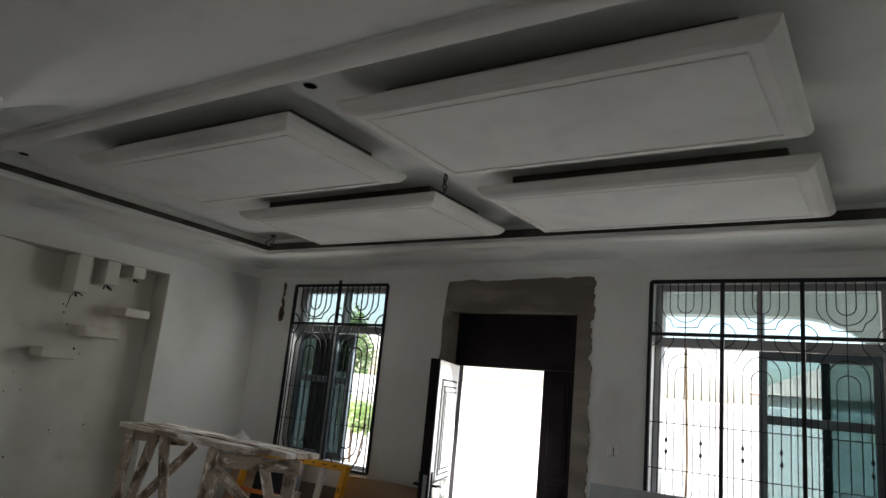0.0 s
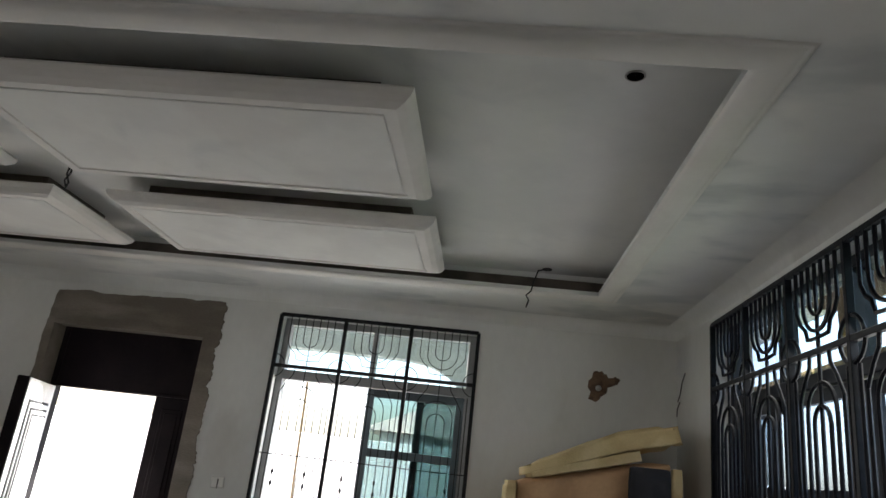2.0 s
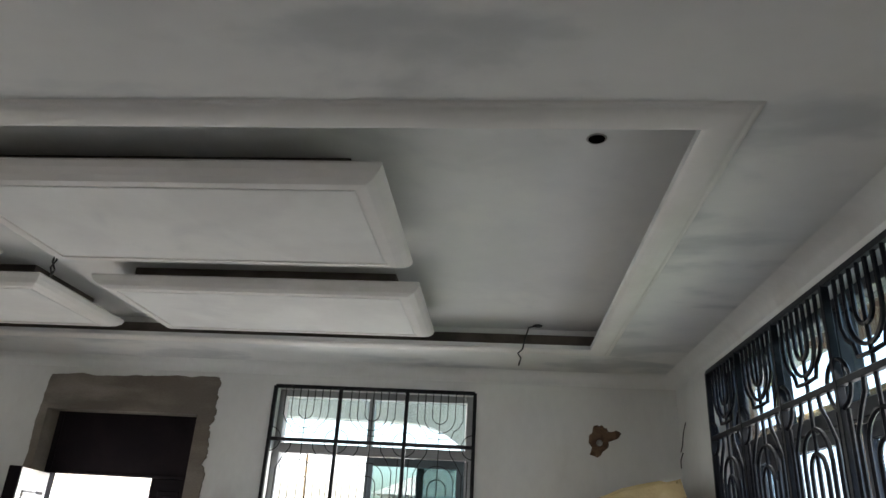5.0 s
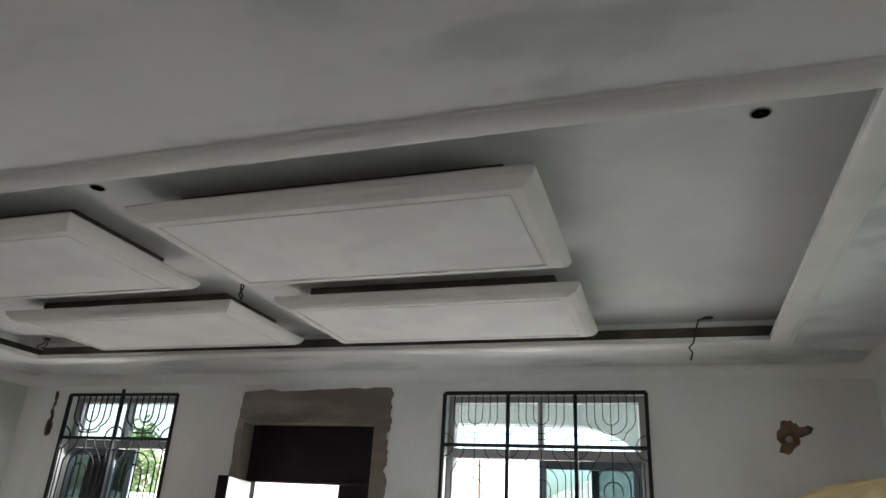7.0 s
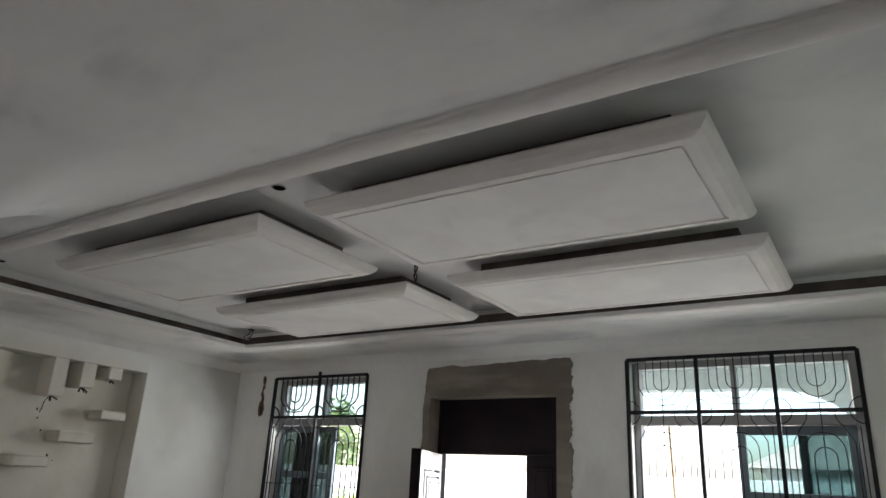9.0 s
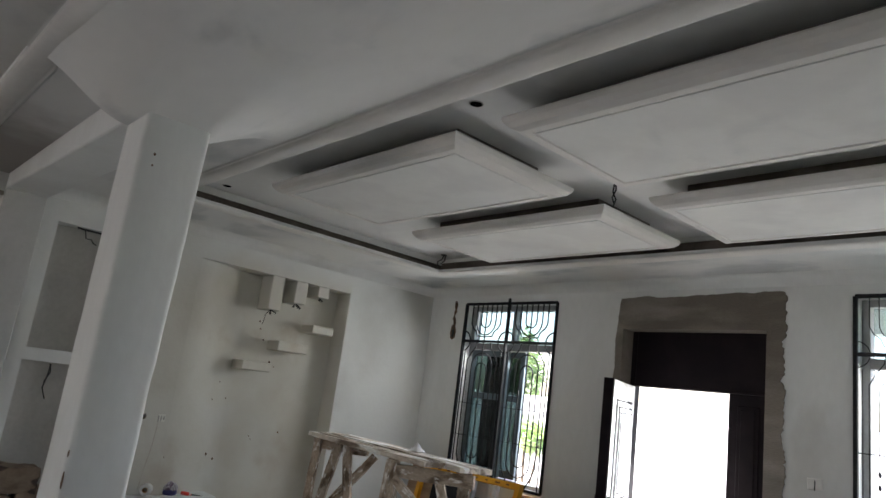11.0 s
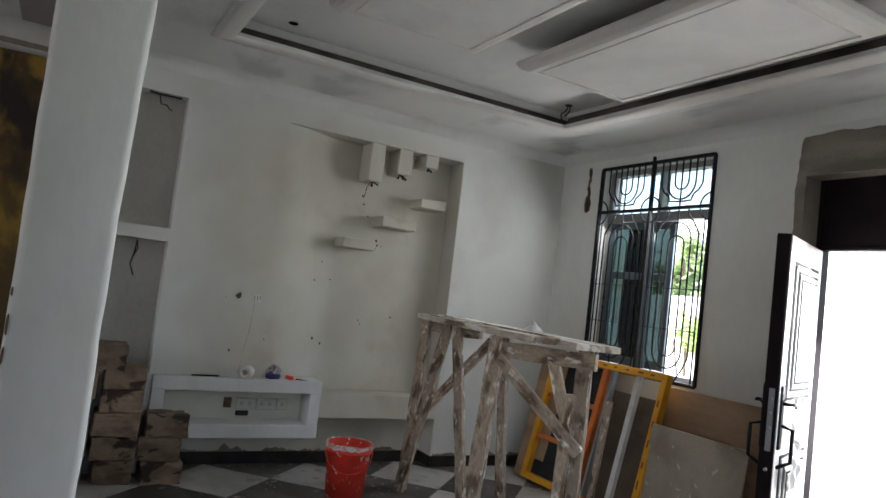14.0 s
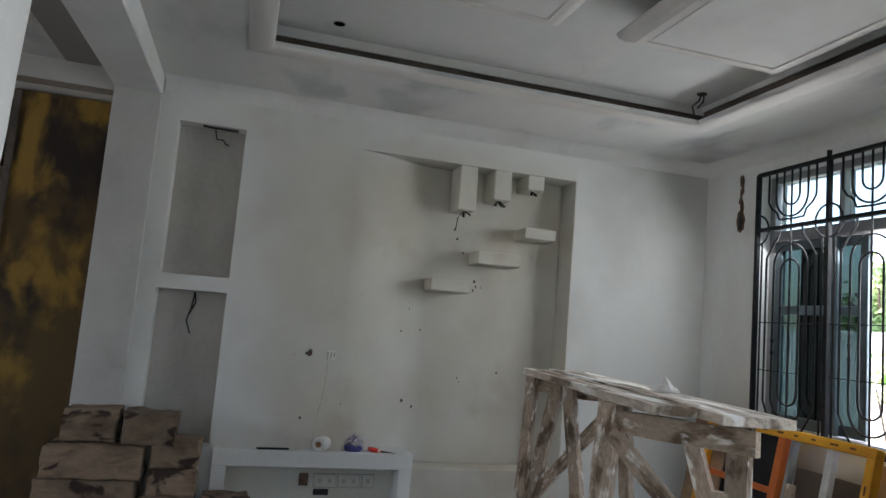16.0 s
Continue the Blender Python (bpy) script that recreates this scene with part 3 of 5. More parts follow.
def neighbour_house(x, y, w, d, h):
    thing = empty("house")
    thing.location = (x, y, -0.15)
    part("wall", boxed((0, 0, 0), (w, d, h), 0.02), OUT_PAINT, thing)
    bm = bmesh.new()
    o = 0.6
    base = [bm.verts.new(p) for p in ((-o, -o, h), (w + o, -o, h), (w + o, d + o, h), (-o, d + o, h))]
    ridge = [bm.verts.new(p) for p in ((w * 0.3, d / 2, h + 1.9), (w * 0.7, d / 2, h + 1.9))]
    for q in ((base[0], base[1], ridge[1], ridge[0]), (base[1], base[2], ridge[1]), (base[2], base[3], ridge[0], ridge[1]), (base[3], base[0], ridge[0]), base[::-1]):
        bm.faces.new(q)
    part("roof", bm, ROOF_RED, thing)
    for k in range(3):
        win = part("window", boxed((w * (0.15 + 0.28 * k), -0.03, 1.0), (w * (0.15 + 0.28 * k) + 1.2, 0.02, 2.2), 0.01), SASH_MAT, thing)
    return tagged(thing, "white house with a pale hipped roof behind the yard", "house")


neighbour_house(-3.5, 24, 9, 7, 3.0)
h2 = neighbour_house(0, 0, 9, 7, 2.7)
h2.matrix_basis = pose(18, 13, -0.15, 0, 0, -90)


def leaf_cloud(bm, centre, size, count, leaf):
    for _ in range(count):
        v = Vector((random.gauss(0, 0.42), random.gauss(0, 0.42), random.gauss(0, 0.42)))
        p = Vector(centre) + Vector((v.x * size[0], v.y * size[1], v.z * size[2]))
        a = Vector((random.uniform(-1, 1), random.uniform(-1, 1), random.uniform(-0.6, 0.8))).normalized()
        b = a.cross(Vector((random.uniform(-1, 1), random.uniform(-1, 1), random.uniform(-1, 1)))).normalized()
        s = leaf * random.uniform(0.6, 1.3)
        bm.faces.new([bm.verts.new(q) for q in (p - a * s, p + b * s * 0.35, p + a * s, p - b * s * 0.35)])
    return bm


def shrub(x, y, h, w, mat, label):
    thing = empty("shrub")
    thing.location = (x, y, -0.15)
    for k in range(5):
        bm = bmesh.new()
        tube(bm, [(0, 0, 0), (0.2 * w * math.cos(k * 1.3), 0.2 * w * math.sin(k * 1.3), h * 0.4), (0.45 * w * math.cos(k * 1.3), 0.45 * w * math.sin(k * 1.3), h * 0.8)], 0.015)
        part("stem", bm, BARK, thing)
    bm = bmesh.new()
    for k in range(9):
        leaf_cloud(bm, (random.uniform(-0.4, 0.4) * w, random.uniform(-0.4, 0.4) * w, random.uniform(0.74, 0.98) * h), (0.5 * w, 0.5 * w, 0.1 * h), 70, 0.07)
    part("crown", bm, mat, thing)
    return tagged(thing, label, "shrub")


def tree(x, y, h, w, mat):
    thing = empty("tree")
    thing.location = (x, y, -0.15)
    bm = bmesh.new()
    lathe(bm, [(0.17, 0), (0.13, h * 0.3), (0.1, h * 0.55), (0.03, h * 0.8)], seg=10)
    for k in range(7):
        a = k * 0.9
        tube(bm, [(0, 0, h * (0.35 + 0.05 * k)), (0.3 * w * math.cos(a), 0.3 * w * math.sin(a), h * (0.5 + 0.05 * k)), (0.6 * w * math.cos(a), 0.6 * w * math.sin(a), h * (0.58 + 0.05 * k))], 0.04)
    part("trunk", bm, BARK, thing)
    bm = bmesh.new()
    for k in range(22):
        a, r = random.uniform(0, 6.28), random.uniform(0, 0.75) * w
        leaf_cloud(bm, (r * math.cos(a), r * math.sin(a), h * random.uniform(0.5, 1.0)), (0.28 * w, 0.28 * w, 0.16 * h), 130, 0.13)
    part("crown", bm, mat, thing)
    return tagged(thing, "leafy green tree behind the boundary wall", "tree", "trees round the yard")


shrub(-7.75, 9.2, 1.75, 0.5, SUNNY_LEAF, "bright green shrub in the yard by the window")
tree(-16.6, 18.9, 4.3, 1.2, SUNNY_LEAF)
shrub(9.3, 16.2, 1.9, 1.2, GREENS[0], "low green shrub before the boundary wall")
tree(11.8, 9.0, 3.4, 1.6, GREENS[0])
prop = bmesh.new()
tube(prop, [(-1.86, 7.0, -0.03), (-1.83, 7.0, 1.4), (-1.86, 7.0, 2.5)], 0.013, 8)
tagged(link("timber_prop", prop, PALE_WOOD, smooth=True), "thin pale timber stake standing under the porch", "prop")

# timber scaffold outside the wide barred window
def scaffold():
    thing = empty("scaffold")
    for y in (2.6, 4.6, 6.4):
        part("pole", beam_between((2.35, y, -0.15), (2.3, y + 0.05, 3.3), 0.08, 0.08), BROWN_WOOD, thing)
    for z, x in ((2.66, 2.25), (2.75, 2.42)):
        part("rail", beam_between((x, 1.5, z), (x, 6.6, z + 0.03), 0.05, 0.1), PALE_WOOD, thing)
    return tagged(thing, "brown timber scaffold rails outside the side window", "scaffold")


scaffold()
structure(link("eaves", boxed((XR + 0.23, -2.0, 3.24), (2.6, 5.2, 3.3)), EAVES_WOOD), "dark brown boarded eaves over the side window", "trim")

# ---- corridor behind the opening ----
structure(link("corridor_floor", boxed((XEND, -2.5, -0.12), (-6.45, 3.0, 0.0)), GROUT), "bare screed floor of the dark corridor", "floor")
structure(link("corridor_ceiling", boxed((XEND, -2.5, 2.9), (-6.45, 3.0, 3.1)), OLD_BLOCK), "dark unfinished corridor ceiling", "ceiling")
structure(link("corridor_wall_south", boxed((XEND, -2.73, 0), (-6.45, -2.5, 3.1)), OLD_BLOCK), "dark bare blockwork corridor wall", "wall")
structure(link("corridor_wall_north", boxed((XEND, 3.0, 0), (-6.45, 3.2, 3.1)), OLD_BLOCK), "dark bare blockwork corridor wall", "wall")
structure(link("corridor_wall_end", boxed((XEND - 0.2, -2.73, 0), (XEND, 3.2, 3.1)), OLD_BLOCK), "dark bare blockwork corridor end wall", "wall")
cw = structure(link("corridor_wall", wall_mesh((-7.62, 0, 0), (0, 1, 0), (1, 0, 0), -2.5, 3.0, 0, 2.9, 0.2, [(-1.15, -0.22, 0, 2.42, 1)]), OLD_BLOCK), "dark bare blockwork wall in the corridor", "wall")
df = empty("door_frame")
df.location = (-7.6, -0.68, 0)
part("jamb", boxed((-0.09, -0.46, 0), (0.06, -0.4, 2.44), 0.004), PALE_WOOD, df)
part("jamb", boxed((-0.09, 0.44, 0), (0.06, 0.5, 2.44), 0.004), PALE_WOOD, df)
part("head", boxed((-0.09, -0.55, 2.44), (0.07, 0.6, 2.52), 0.004), PALE_WOOD, df)
tagged(df, "pale timber door frame set in the dark corridor wall", "door frame")
b = empty("plywood_board")
b.location = (-6.14, 0.56, 0)
part("board", boxed((-0.01, -0.27, 0), (0.012, 0.275, 2.79), 0.003), OCHRE, b)
part("batten", boxed((0.012, -0.27, 0), (0.03, -0.23, 2.78), 0.003), SLOT_MAT, b)
tagged(b, "ochre-stained brown board standing in the dark opening", "board")

# ---- TV wall fittings ----
def recess_x(y):
    """Face of the recess, which sinks softly from the wall's plane."""
    f = min(max((y - 2.43) / 0.6, 0.0), 1.0)
    return -6.0 - 0.221 * f * f * (3 - 2 * f)


bm = bmesh.new()
prof = [(recess_x(2.43 + 0.6 * k / 20), 2.43 + 0.6 * k / 20) for k in range(21)] + [(-6.221, 4.036)]
cols = [[bm.verts.new((x, y, z)) for z in (0.604, 2.70)] for x, y in prof]
for a, c in zip(cols, cols[1:]):
    bm.faces.new((a[0], c[0], c[1], a[1]))
part("recess_lining", bm, FEATURE, left, "beige-white recess plaster with stains", smooth=True)


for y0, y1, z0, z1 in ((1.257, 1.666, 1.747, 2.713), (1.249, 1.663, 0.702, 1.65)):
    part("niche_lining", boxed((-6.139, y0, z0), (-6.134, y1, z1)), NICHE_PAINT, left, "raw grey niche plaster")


def shadow_box(lo, hi, kind, label):
    return tagged(link(kind, boxed(lo, hi, 0.01, seg=3), FEATURE), label, "wall box" if kind == "hanging_box" else "shelf", "display boxes in the recess")


shadow_box((-6.222, 3.14, 2.38), (-5.998, 3.27, 2.703), "hanging_box", "long white plastered box hanging from the recess top")
shadow_box((-6.222, 3.40, 2.485), (-5.998, 3.53, 2.703), "hanging_box", "medium white plastered box hanging from the recess top")
shadow_box((-6.222, 3.657, 2.592), (-5.998, 3.785, 2.703), "hanging_box", "short white plastered box hanging from the recess top")
shadow_box((-6.222, 2.99, 1.80), (-5.998, 3.28, 1.885), "wall_shelf", "lowest white plastered block shelf in the recess")
shadow_box((-6.222, 3.316, 2.015), (-5.998, 3.64, 2.108), "wall_shelf", "middle white plastered block shelf in the recess")
shadow_box((-6.222, 3.657, 2.235), (-5.998, 3.905, 2.316), "wall_shelf", "highest white plastered block shelf in the recess")


def loose_wire(points, r=0.004, label="short black cable end hanging from the plaster"):
    thing = link("cable", tube(bmesh.new(), points, r, 5), WIRE, smooth=True)
    return tagged(thing, label, "cable")


def wire_tuft(x, y, z, n=3, length=0.07, label="tuft of black cable ends below a recess box"):
    thing = empty("cable_tuft")
    thing.location = (x, y, z)
    rnd = random.Random(int((x + 9) * 100 + y * 1000))
    for k in range(n):
        dy, dx = rnd.uniform(-0.05, 0.05), rnd.uniform(0.0, 0.04)
        part("cable", tube(bmesh.new(), [(0, 0, 0.01), (dx, dy * 0.6, -length * 0.3), (dx * 1.3, dy, -length * rnd.uniform(0.5, 1.0)), (dx, dy * 1.3, -length * rnd.uniform(0.6, 1.2))], 0.0065, 5), WIRE, thing, smooth=True)
    return tagged(thing, label, "cable")


wire_tuft(-6.06, 3.2, 2.375, 4, 0.035)
loose_wire([(-6.06, 3.19, 2.375), (-6.07, 3.165, 2.33), (-6.075, 3.16, 2.27), (-6.08, 3.15, 2.235)], 0.0035, "thin black cable hanging below a recess box")
wire_tuft(-6.06, 3.45, 2.48, 5, 0.035)
wire_tuft(-6.06, 3.71, 2.588, 4, 0.025)
wire_tuft(recess_x(2.24) + 0.008, 2.225, 1.325, 2, 0.015, "dark cable ends at an empty socket hole")
loose_wire([(-6.08, 1.475, 2.705), (-6.07, 1.49, 2.64), (-6.065, 1.53, 2.64), (-6.06, 1.545, 2.615), (-6.06, 1.57, 2.605)], 0.005, "black kinked cable end hanging in the upper niche")
loose_wire([(-6.02, 1.40, 2.705), (-6.02, 1.45, 2.70), (-6.015, 1.62, 2.698)], 0.008, "dark cable strip along the niche top")
loose_wire([(-6.1, 1.47, 1.64), (-6.08, 1.46, 1.55), (-6.06, 1.44, 1.46), (-6.05, 1.47, 1.38)], 0.005, "black cable hanging in the lower niche")
loose_wire([(-6.12, 1.47, 1.64), (-6.1, 1.48, 1.58), (-6.1, 1.45, 1.5)], 0.005, "black cable hanging in the lower niche")
sock = empty("socket_box")
sock.location = (recess_x(2.36) + 0.004, 2.36, 1.31)
part("back_box", boxed((-0.008, -0.03, -0.03), (0.003, 0.03, 0.03), 0.002), TV_PAINT, sock)
for k in range(3):
    part("terminal", boxed((0.003, -0.028 + 0.022 * k, -0.03 + 0.01 * k), (0.007, -0.02 + 0.022 * k, 0.02), 0.001), GRIME, sock)
tagged(sock, "grey unfinished socket box set in the plaster", "socket")


def spots(name, places, mat, label):
    """Chips and marks in plaster, each a thin uneven flake."""
    for (x, y, z, r, axis) in places:
        x = recess_x(y) if x == -6.221 else x
        bm = bmesh.new()
        n = 9
        ring, top = [], []
        for k in range(n):
            a = 2 * math.pi * k / n
            q = r * random.uniform(0.6, 1.2)
            du, dv = q * math.cos(a) * 0.8, q * math.sin(a)
            if axis == "x":
                ring.append(bm.verts.new((x, y + du, z + dv)))
                top.append(bm.verts.new((x + 0.004, y + du * 0.8, z + dv * 0.8)))
            else:
                ring.append(bm.verts.new((x + du, y, z + dv)))
                top.append(bm.verts.new((x + du * 0.8, y - 0.004, z + dv * 0.8)))
        bm.faces.new(top)
        for k in range(n):
            bm.faces.new((ring[k], ring[(k + 1) % n], top[(k + 1) % n], top[k]))
        bmesh.ops.recalc_face_normals(bm, faces=bm.faces)
        part(name, bm, mat, left if axis == "x" else front, label)


spots("plaster_chip", [(-6.221, 2.85, 1.5, 0.01, "x"), (-6.221, 3.0, 1.52, 0.008, "x"), (-6.221, 2.9, 1.02, 0.016, "x"), (-6.221, 3.3, 1.2, 0.008, "x"), (-6.221, 3.32, 1.17, 0.007, "x"),
                       (-6.221, 2.22, 1.315, 0.022, "x"), (-6.221, 2.2, 0.9, 0.012, "x"), (-6.221, 3.2, 2.27, 0.012, "x"), (-6.221, 2.45, 1.0, 0.006, "x"), (-6.221, 2.9, 1.66, 0.006, "x"),
                       (-6.221, 3.375, 1.9, 0.014, "x"), (-6.221, 3.39, 1.865, 0.012, "x"), (-6.221, 3.37, 1.835, 0.011, "x"), (-6.221, 3.43, 1.86, 0.006, "x"), (-6.221, 3.22, 2.2, 0.011, "x"), (-6.221, 3.27, 2.1, 0.009, "x"), (-6.221, 2.98, 0.98, 0.012, "x"), (-6.221, 2.12, 1.3, 0.005, "x"), (-6.221, 3.6, 1.25, 0.01, "x")], RAW_HOLE, "small dark chip in plaster")

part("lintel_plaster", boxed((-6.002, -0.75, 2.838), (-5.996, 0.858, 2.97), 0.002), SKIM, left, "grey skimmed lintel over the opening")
part("lintel_edge", boxed((-6.08, -0.75, 2.801), (-5.992, 0.858, 2.836), 0.003), CEMENT, left, "brown stained edge under the lintel")

# masonry shelf unit under the recess
cab = empty("media_shelf")
cab.location = (0, 0, 0)
Y0, Y1 = 1.69, 2.957
part("top_slab", boxed((-6.2, Y0, 0.597), (-5.955, Y1, 0.70), 0.006, seg=2), WHITE, cab)
part("bottom_slab", boxed((-6.2, Y0, 0.252), (-5.955, Y1, 0.355), 0.006, seg=2), WHITE, cab)
part("side", boxed((-6.2, 2.868, 0.3552), (-5.957, Y1 - 0.002, 0.5968), 0.003), WHITE, cab)
part("side", boxed((-6.2, Y0 + 0.002, 0.3552), (-5.957, Y0 + 0.09, 0.5968), 0.003), WHITE, cab)
part("back", boxed((-6.2, Y0 + 0.09, 0.3554), (-6.17, 2.868, 0.5966)), TV_PAINT, cab)
tagged(cab, "white plastered open shelf unit under the recess", "shelf unit")
for y, w in ((2.42, 0.145), (2.58, 0.145), (2.71, 0.08)):
    so = empty("socket_plate")
    so.location = (-6.168, y, 0.475)
    part("plate", boxed((0, -w / 2, -0.042), (0.01, w / 2, 0.042), 0.003), TV_PAINT, so)
    for k in ((-1, 1) if w > 0.1 else (0,)):
        part("socket_hole", boxed((0.0101, k * w * 0.22 - 0.012, -0.012), (0.0125, k * w * 0.22 + 0.012, 0.014), 0.001), NICHE_PAINT, so)
    part("gap", boxed((-0.001, -w / 2 - 0.003, -0.046), (0.002, w / 2 + 0.003, 0.046)), GRIME, so)
    tagged(so, "off-white socket plate with a dark gap in the shelf unit", "socket", "sockets in the shelf unit")
hole = empty("wall_cavity")
hole.location = (-6.168, 2.28, 0.48)
part("back_box", boxed((0, -0.03, -0.04), (0.006, 0.03, 0.04), 0.002), RAW_HOLE, hole)
tagged(hole, "brown unfinished socket cavity in the shelf unit", "socket")
hole = empty("wall_cavity")
hole.location = (-6.168, 2.4, 0.405)
part("back_box", boxed((0, -0.05, -0.025), (0.006, 0.05, 0.015), 0.002), WIRE, hole)
tagged(hole, "dark gap below the socket plates", "socket")

# things on the shelf unit
roll = empty("tape_roll")
roll.matrix_basis = pose(-5.995, 2.36, 0.747, 90, 0, 60)
part("roll", lathe(bmesh.new(), [(0.02, -0.065), (0.043, -0.065), (0.046, -0.055), (0.046, 0.055), (0.043, 0.065), (0.02, 0.065), (0.02, -0.065)]), WHITE_PLASTIC, roll, smooth=True)
part("core", lathe(bmesh.new(), [(0.018, -0.066), (0.0205, -0.067), (0.0205, 0.067), (0.018, 0.066), (0.018, -0.066)], seg=16), CARD, roll)
tagged(roll, "white roll of jointing tape lying on the shelf", "tape roll")
bag = empty("tool_bag")
bag.location = (-6.03, 2.565, 0.701)
bag.scale = (0.78, 0.78, 0.8)
part("base", lathe(bmesh.new(), [(0.0, 0.0), (0.07, 0.0), (0.085, 0.02), (0.083, 0.055)], seg=18), BLUE, bag, smooth=True)
cover = lathe(bmesh.new(), [(0.083, 0.05), (0.082, 0.07), (0.07, 0.095), (0.05, 0.115), (0.02, 0.128), (0.0005, 0.13)], seg=26)
for v in cover.verts:
    v.co += noise.noise_vector(v.co * 38) * 0.022
part("cover", cover, BAG_MAT, bag, "crumpled pinkish cover")
tagged(bag, "small plastic bag with a blue base on the shelf", "bag")
tool = empty("screwdriver")
tool.matrix_basis = pose(-6.0, 2.66, 0.72, 0, 8, 82)
part("handle", lathe(bmesh.new(), [(0.0, 0), (0.014, 0.0), (0.016, 0.03), (0.013, 0.08), (0.005, 0.09)], Matrix.Rotation(math.pi / 2, 4, "Y"), 12), RED, tool, smooth=True)
part("shank", lathe(bmesh.new(), [(0.0065, 0.085), (0.0065, 0.28), (0.0, 0.285)], Matrix.Rotation(math.pi / 2, 4, "Y"), 8), WIRE, tool, smooth=True)
tagged(tool, "red-handled screwdriver lying on the shelf", "screwdriver")
strip = link("metal_file", boxed((-0.012, -0.1, 0), (0.012, 0.1, 0.01), 0.002), IRON)
strip.matrix_basis = pose(-5.978, 2.05, 0.702, 0, 0, 4)
tagged(strip, "flat dark metal file lying on the shelf", "file")

# ---- skirting, broken plaster above it ----
def skirting(lo, hi):
    return structure(link("baseboard", boxed(lo, hi, 0.003), BLACK_TILE), "black glossy tile skirting with dust", "baseboard")


skirting((-6.2, 1.73, 0), (-6.186, 4.04, 0.095))
skirting((-6.186, 4.026, 0), (-5.988, 4.04, 0.095))
skirting((-6.0, 4.04, 0), (-5.988, YF, 0.095))
skirting((-5.988, YF - 0.012, 0), (-3.52, YF, 0.095))
skirting((-2.1, YF - 0.012, 0), (XR, YF, 0.095))
def broken_edge(x, y0, y1, z, height, seed):
    """Plaster broken away in an uneven band above the skirting."""
    bm = bmesh.new()
    n = int((y1 - y0) / 0.014)
    rows = []
    for k in range(n + 1):
        y = y0 + (y1 - y0) * k / n
        h = height * max(0.02, 0.35 + 1.5 * noise.noise(Vector((y * 5.3, seed, 0))) + 1.0 * noise.noise(Vector((y * 15, seed, 4))) + 0.4 * noise.noise(Vector((y * 50, seed, 8))))
        rows.append([bm.verts.new(p) for p in ((x, y, z), (x + 0.006, y, z), (x + 0.005, y, z + h * 0.8), (x + 0.0005, y, z + h))])
    for a, c in zip(rows, rows[1:]):
        for k in range(3):
            bm.faces.new((a[k], c[k], c[k + 1], a[k + 1]))
    bmesh.ops.recalc_face_normals(bm, faces=bm.faces)
    part("plaster_break", bm, CEMENT, left, "dark broken plaster edge")


broken_edge(-6.2, 1.75, 4.02, 0.095, 0.042, 2)
broken_edge(-6.0, 4.06, 5.15, 0.095, 0.04, 7)
bm = bmesh.new()
for k in range(24):
    z = 0.74 + 0.022 * k
    y = 2.285 + 0.055 * math.sin((z - 0.74) / 0.53 * 1.6) + 0.01 * noise.noise(Vector((z * 6, 3, 0)))
    w = 0.0028 + 0.0015 * noise.noise(Vector((z * 17, 9, 0)))
    box(bm, (recess_x(y) - 0.004, y - w, z), (recess_x(y) + 0.001, y + w, z + 0.022))
part("plaster_streak", bm, STREAK, left, "grey cable streak in the plaster")


# ---- grilles ----
def arc(cx, cz, r, a0, a1, n=10):
    return [(cx + r * math.cos(radians(a0 + (a1 - a0) * k / n)), cz + r * math.sin(radians(a0 + (a1 - a0) * k / n))) for k in range(n + 1)]


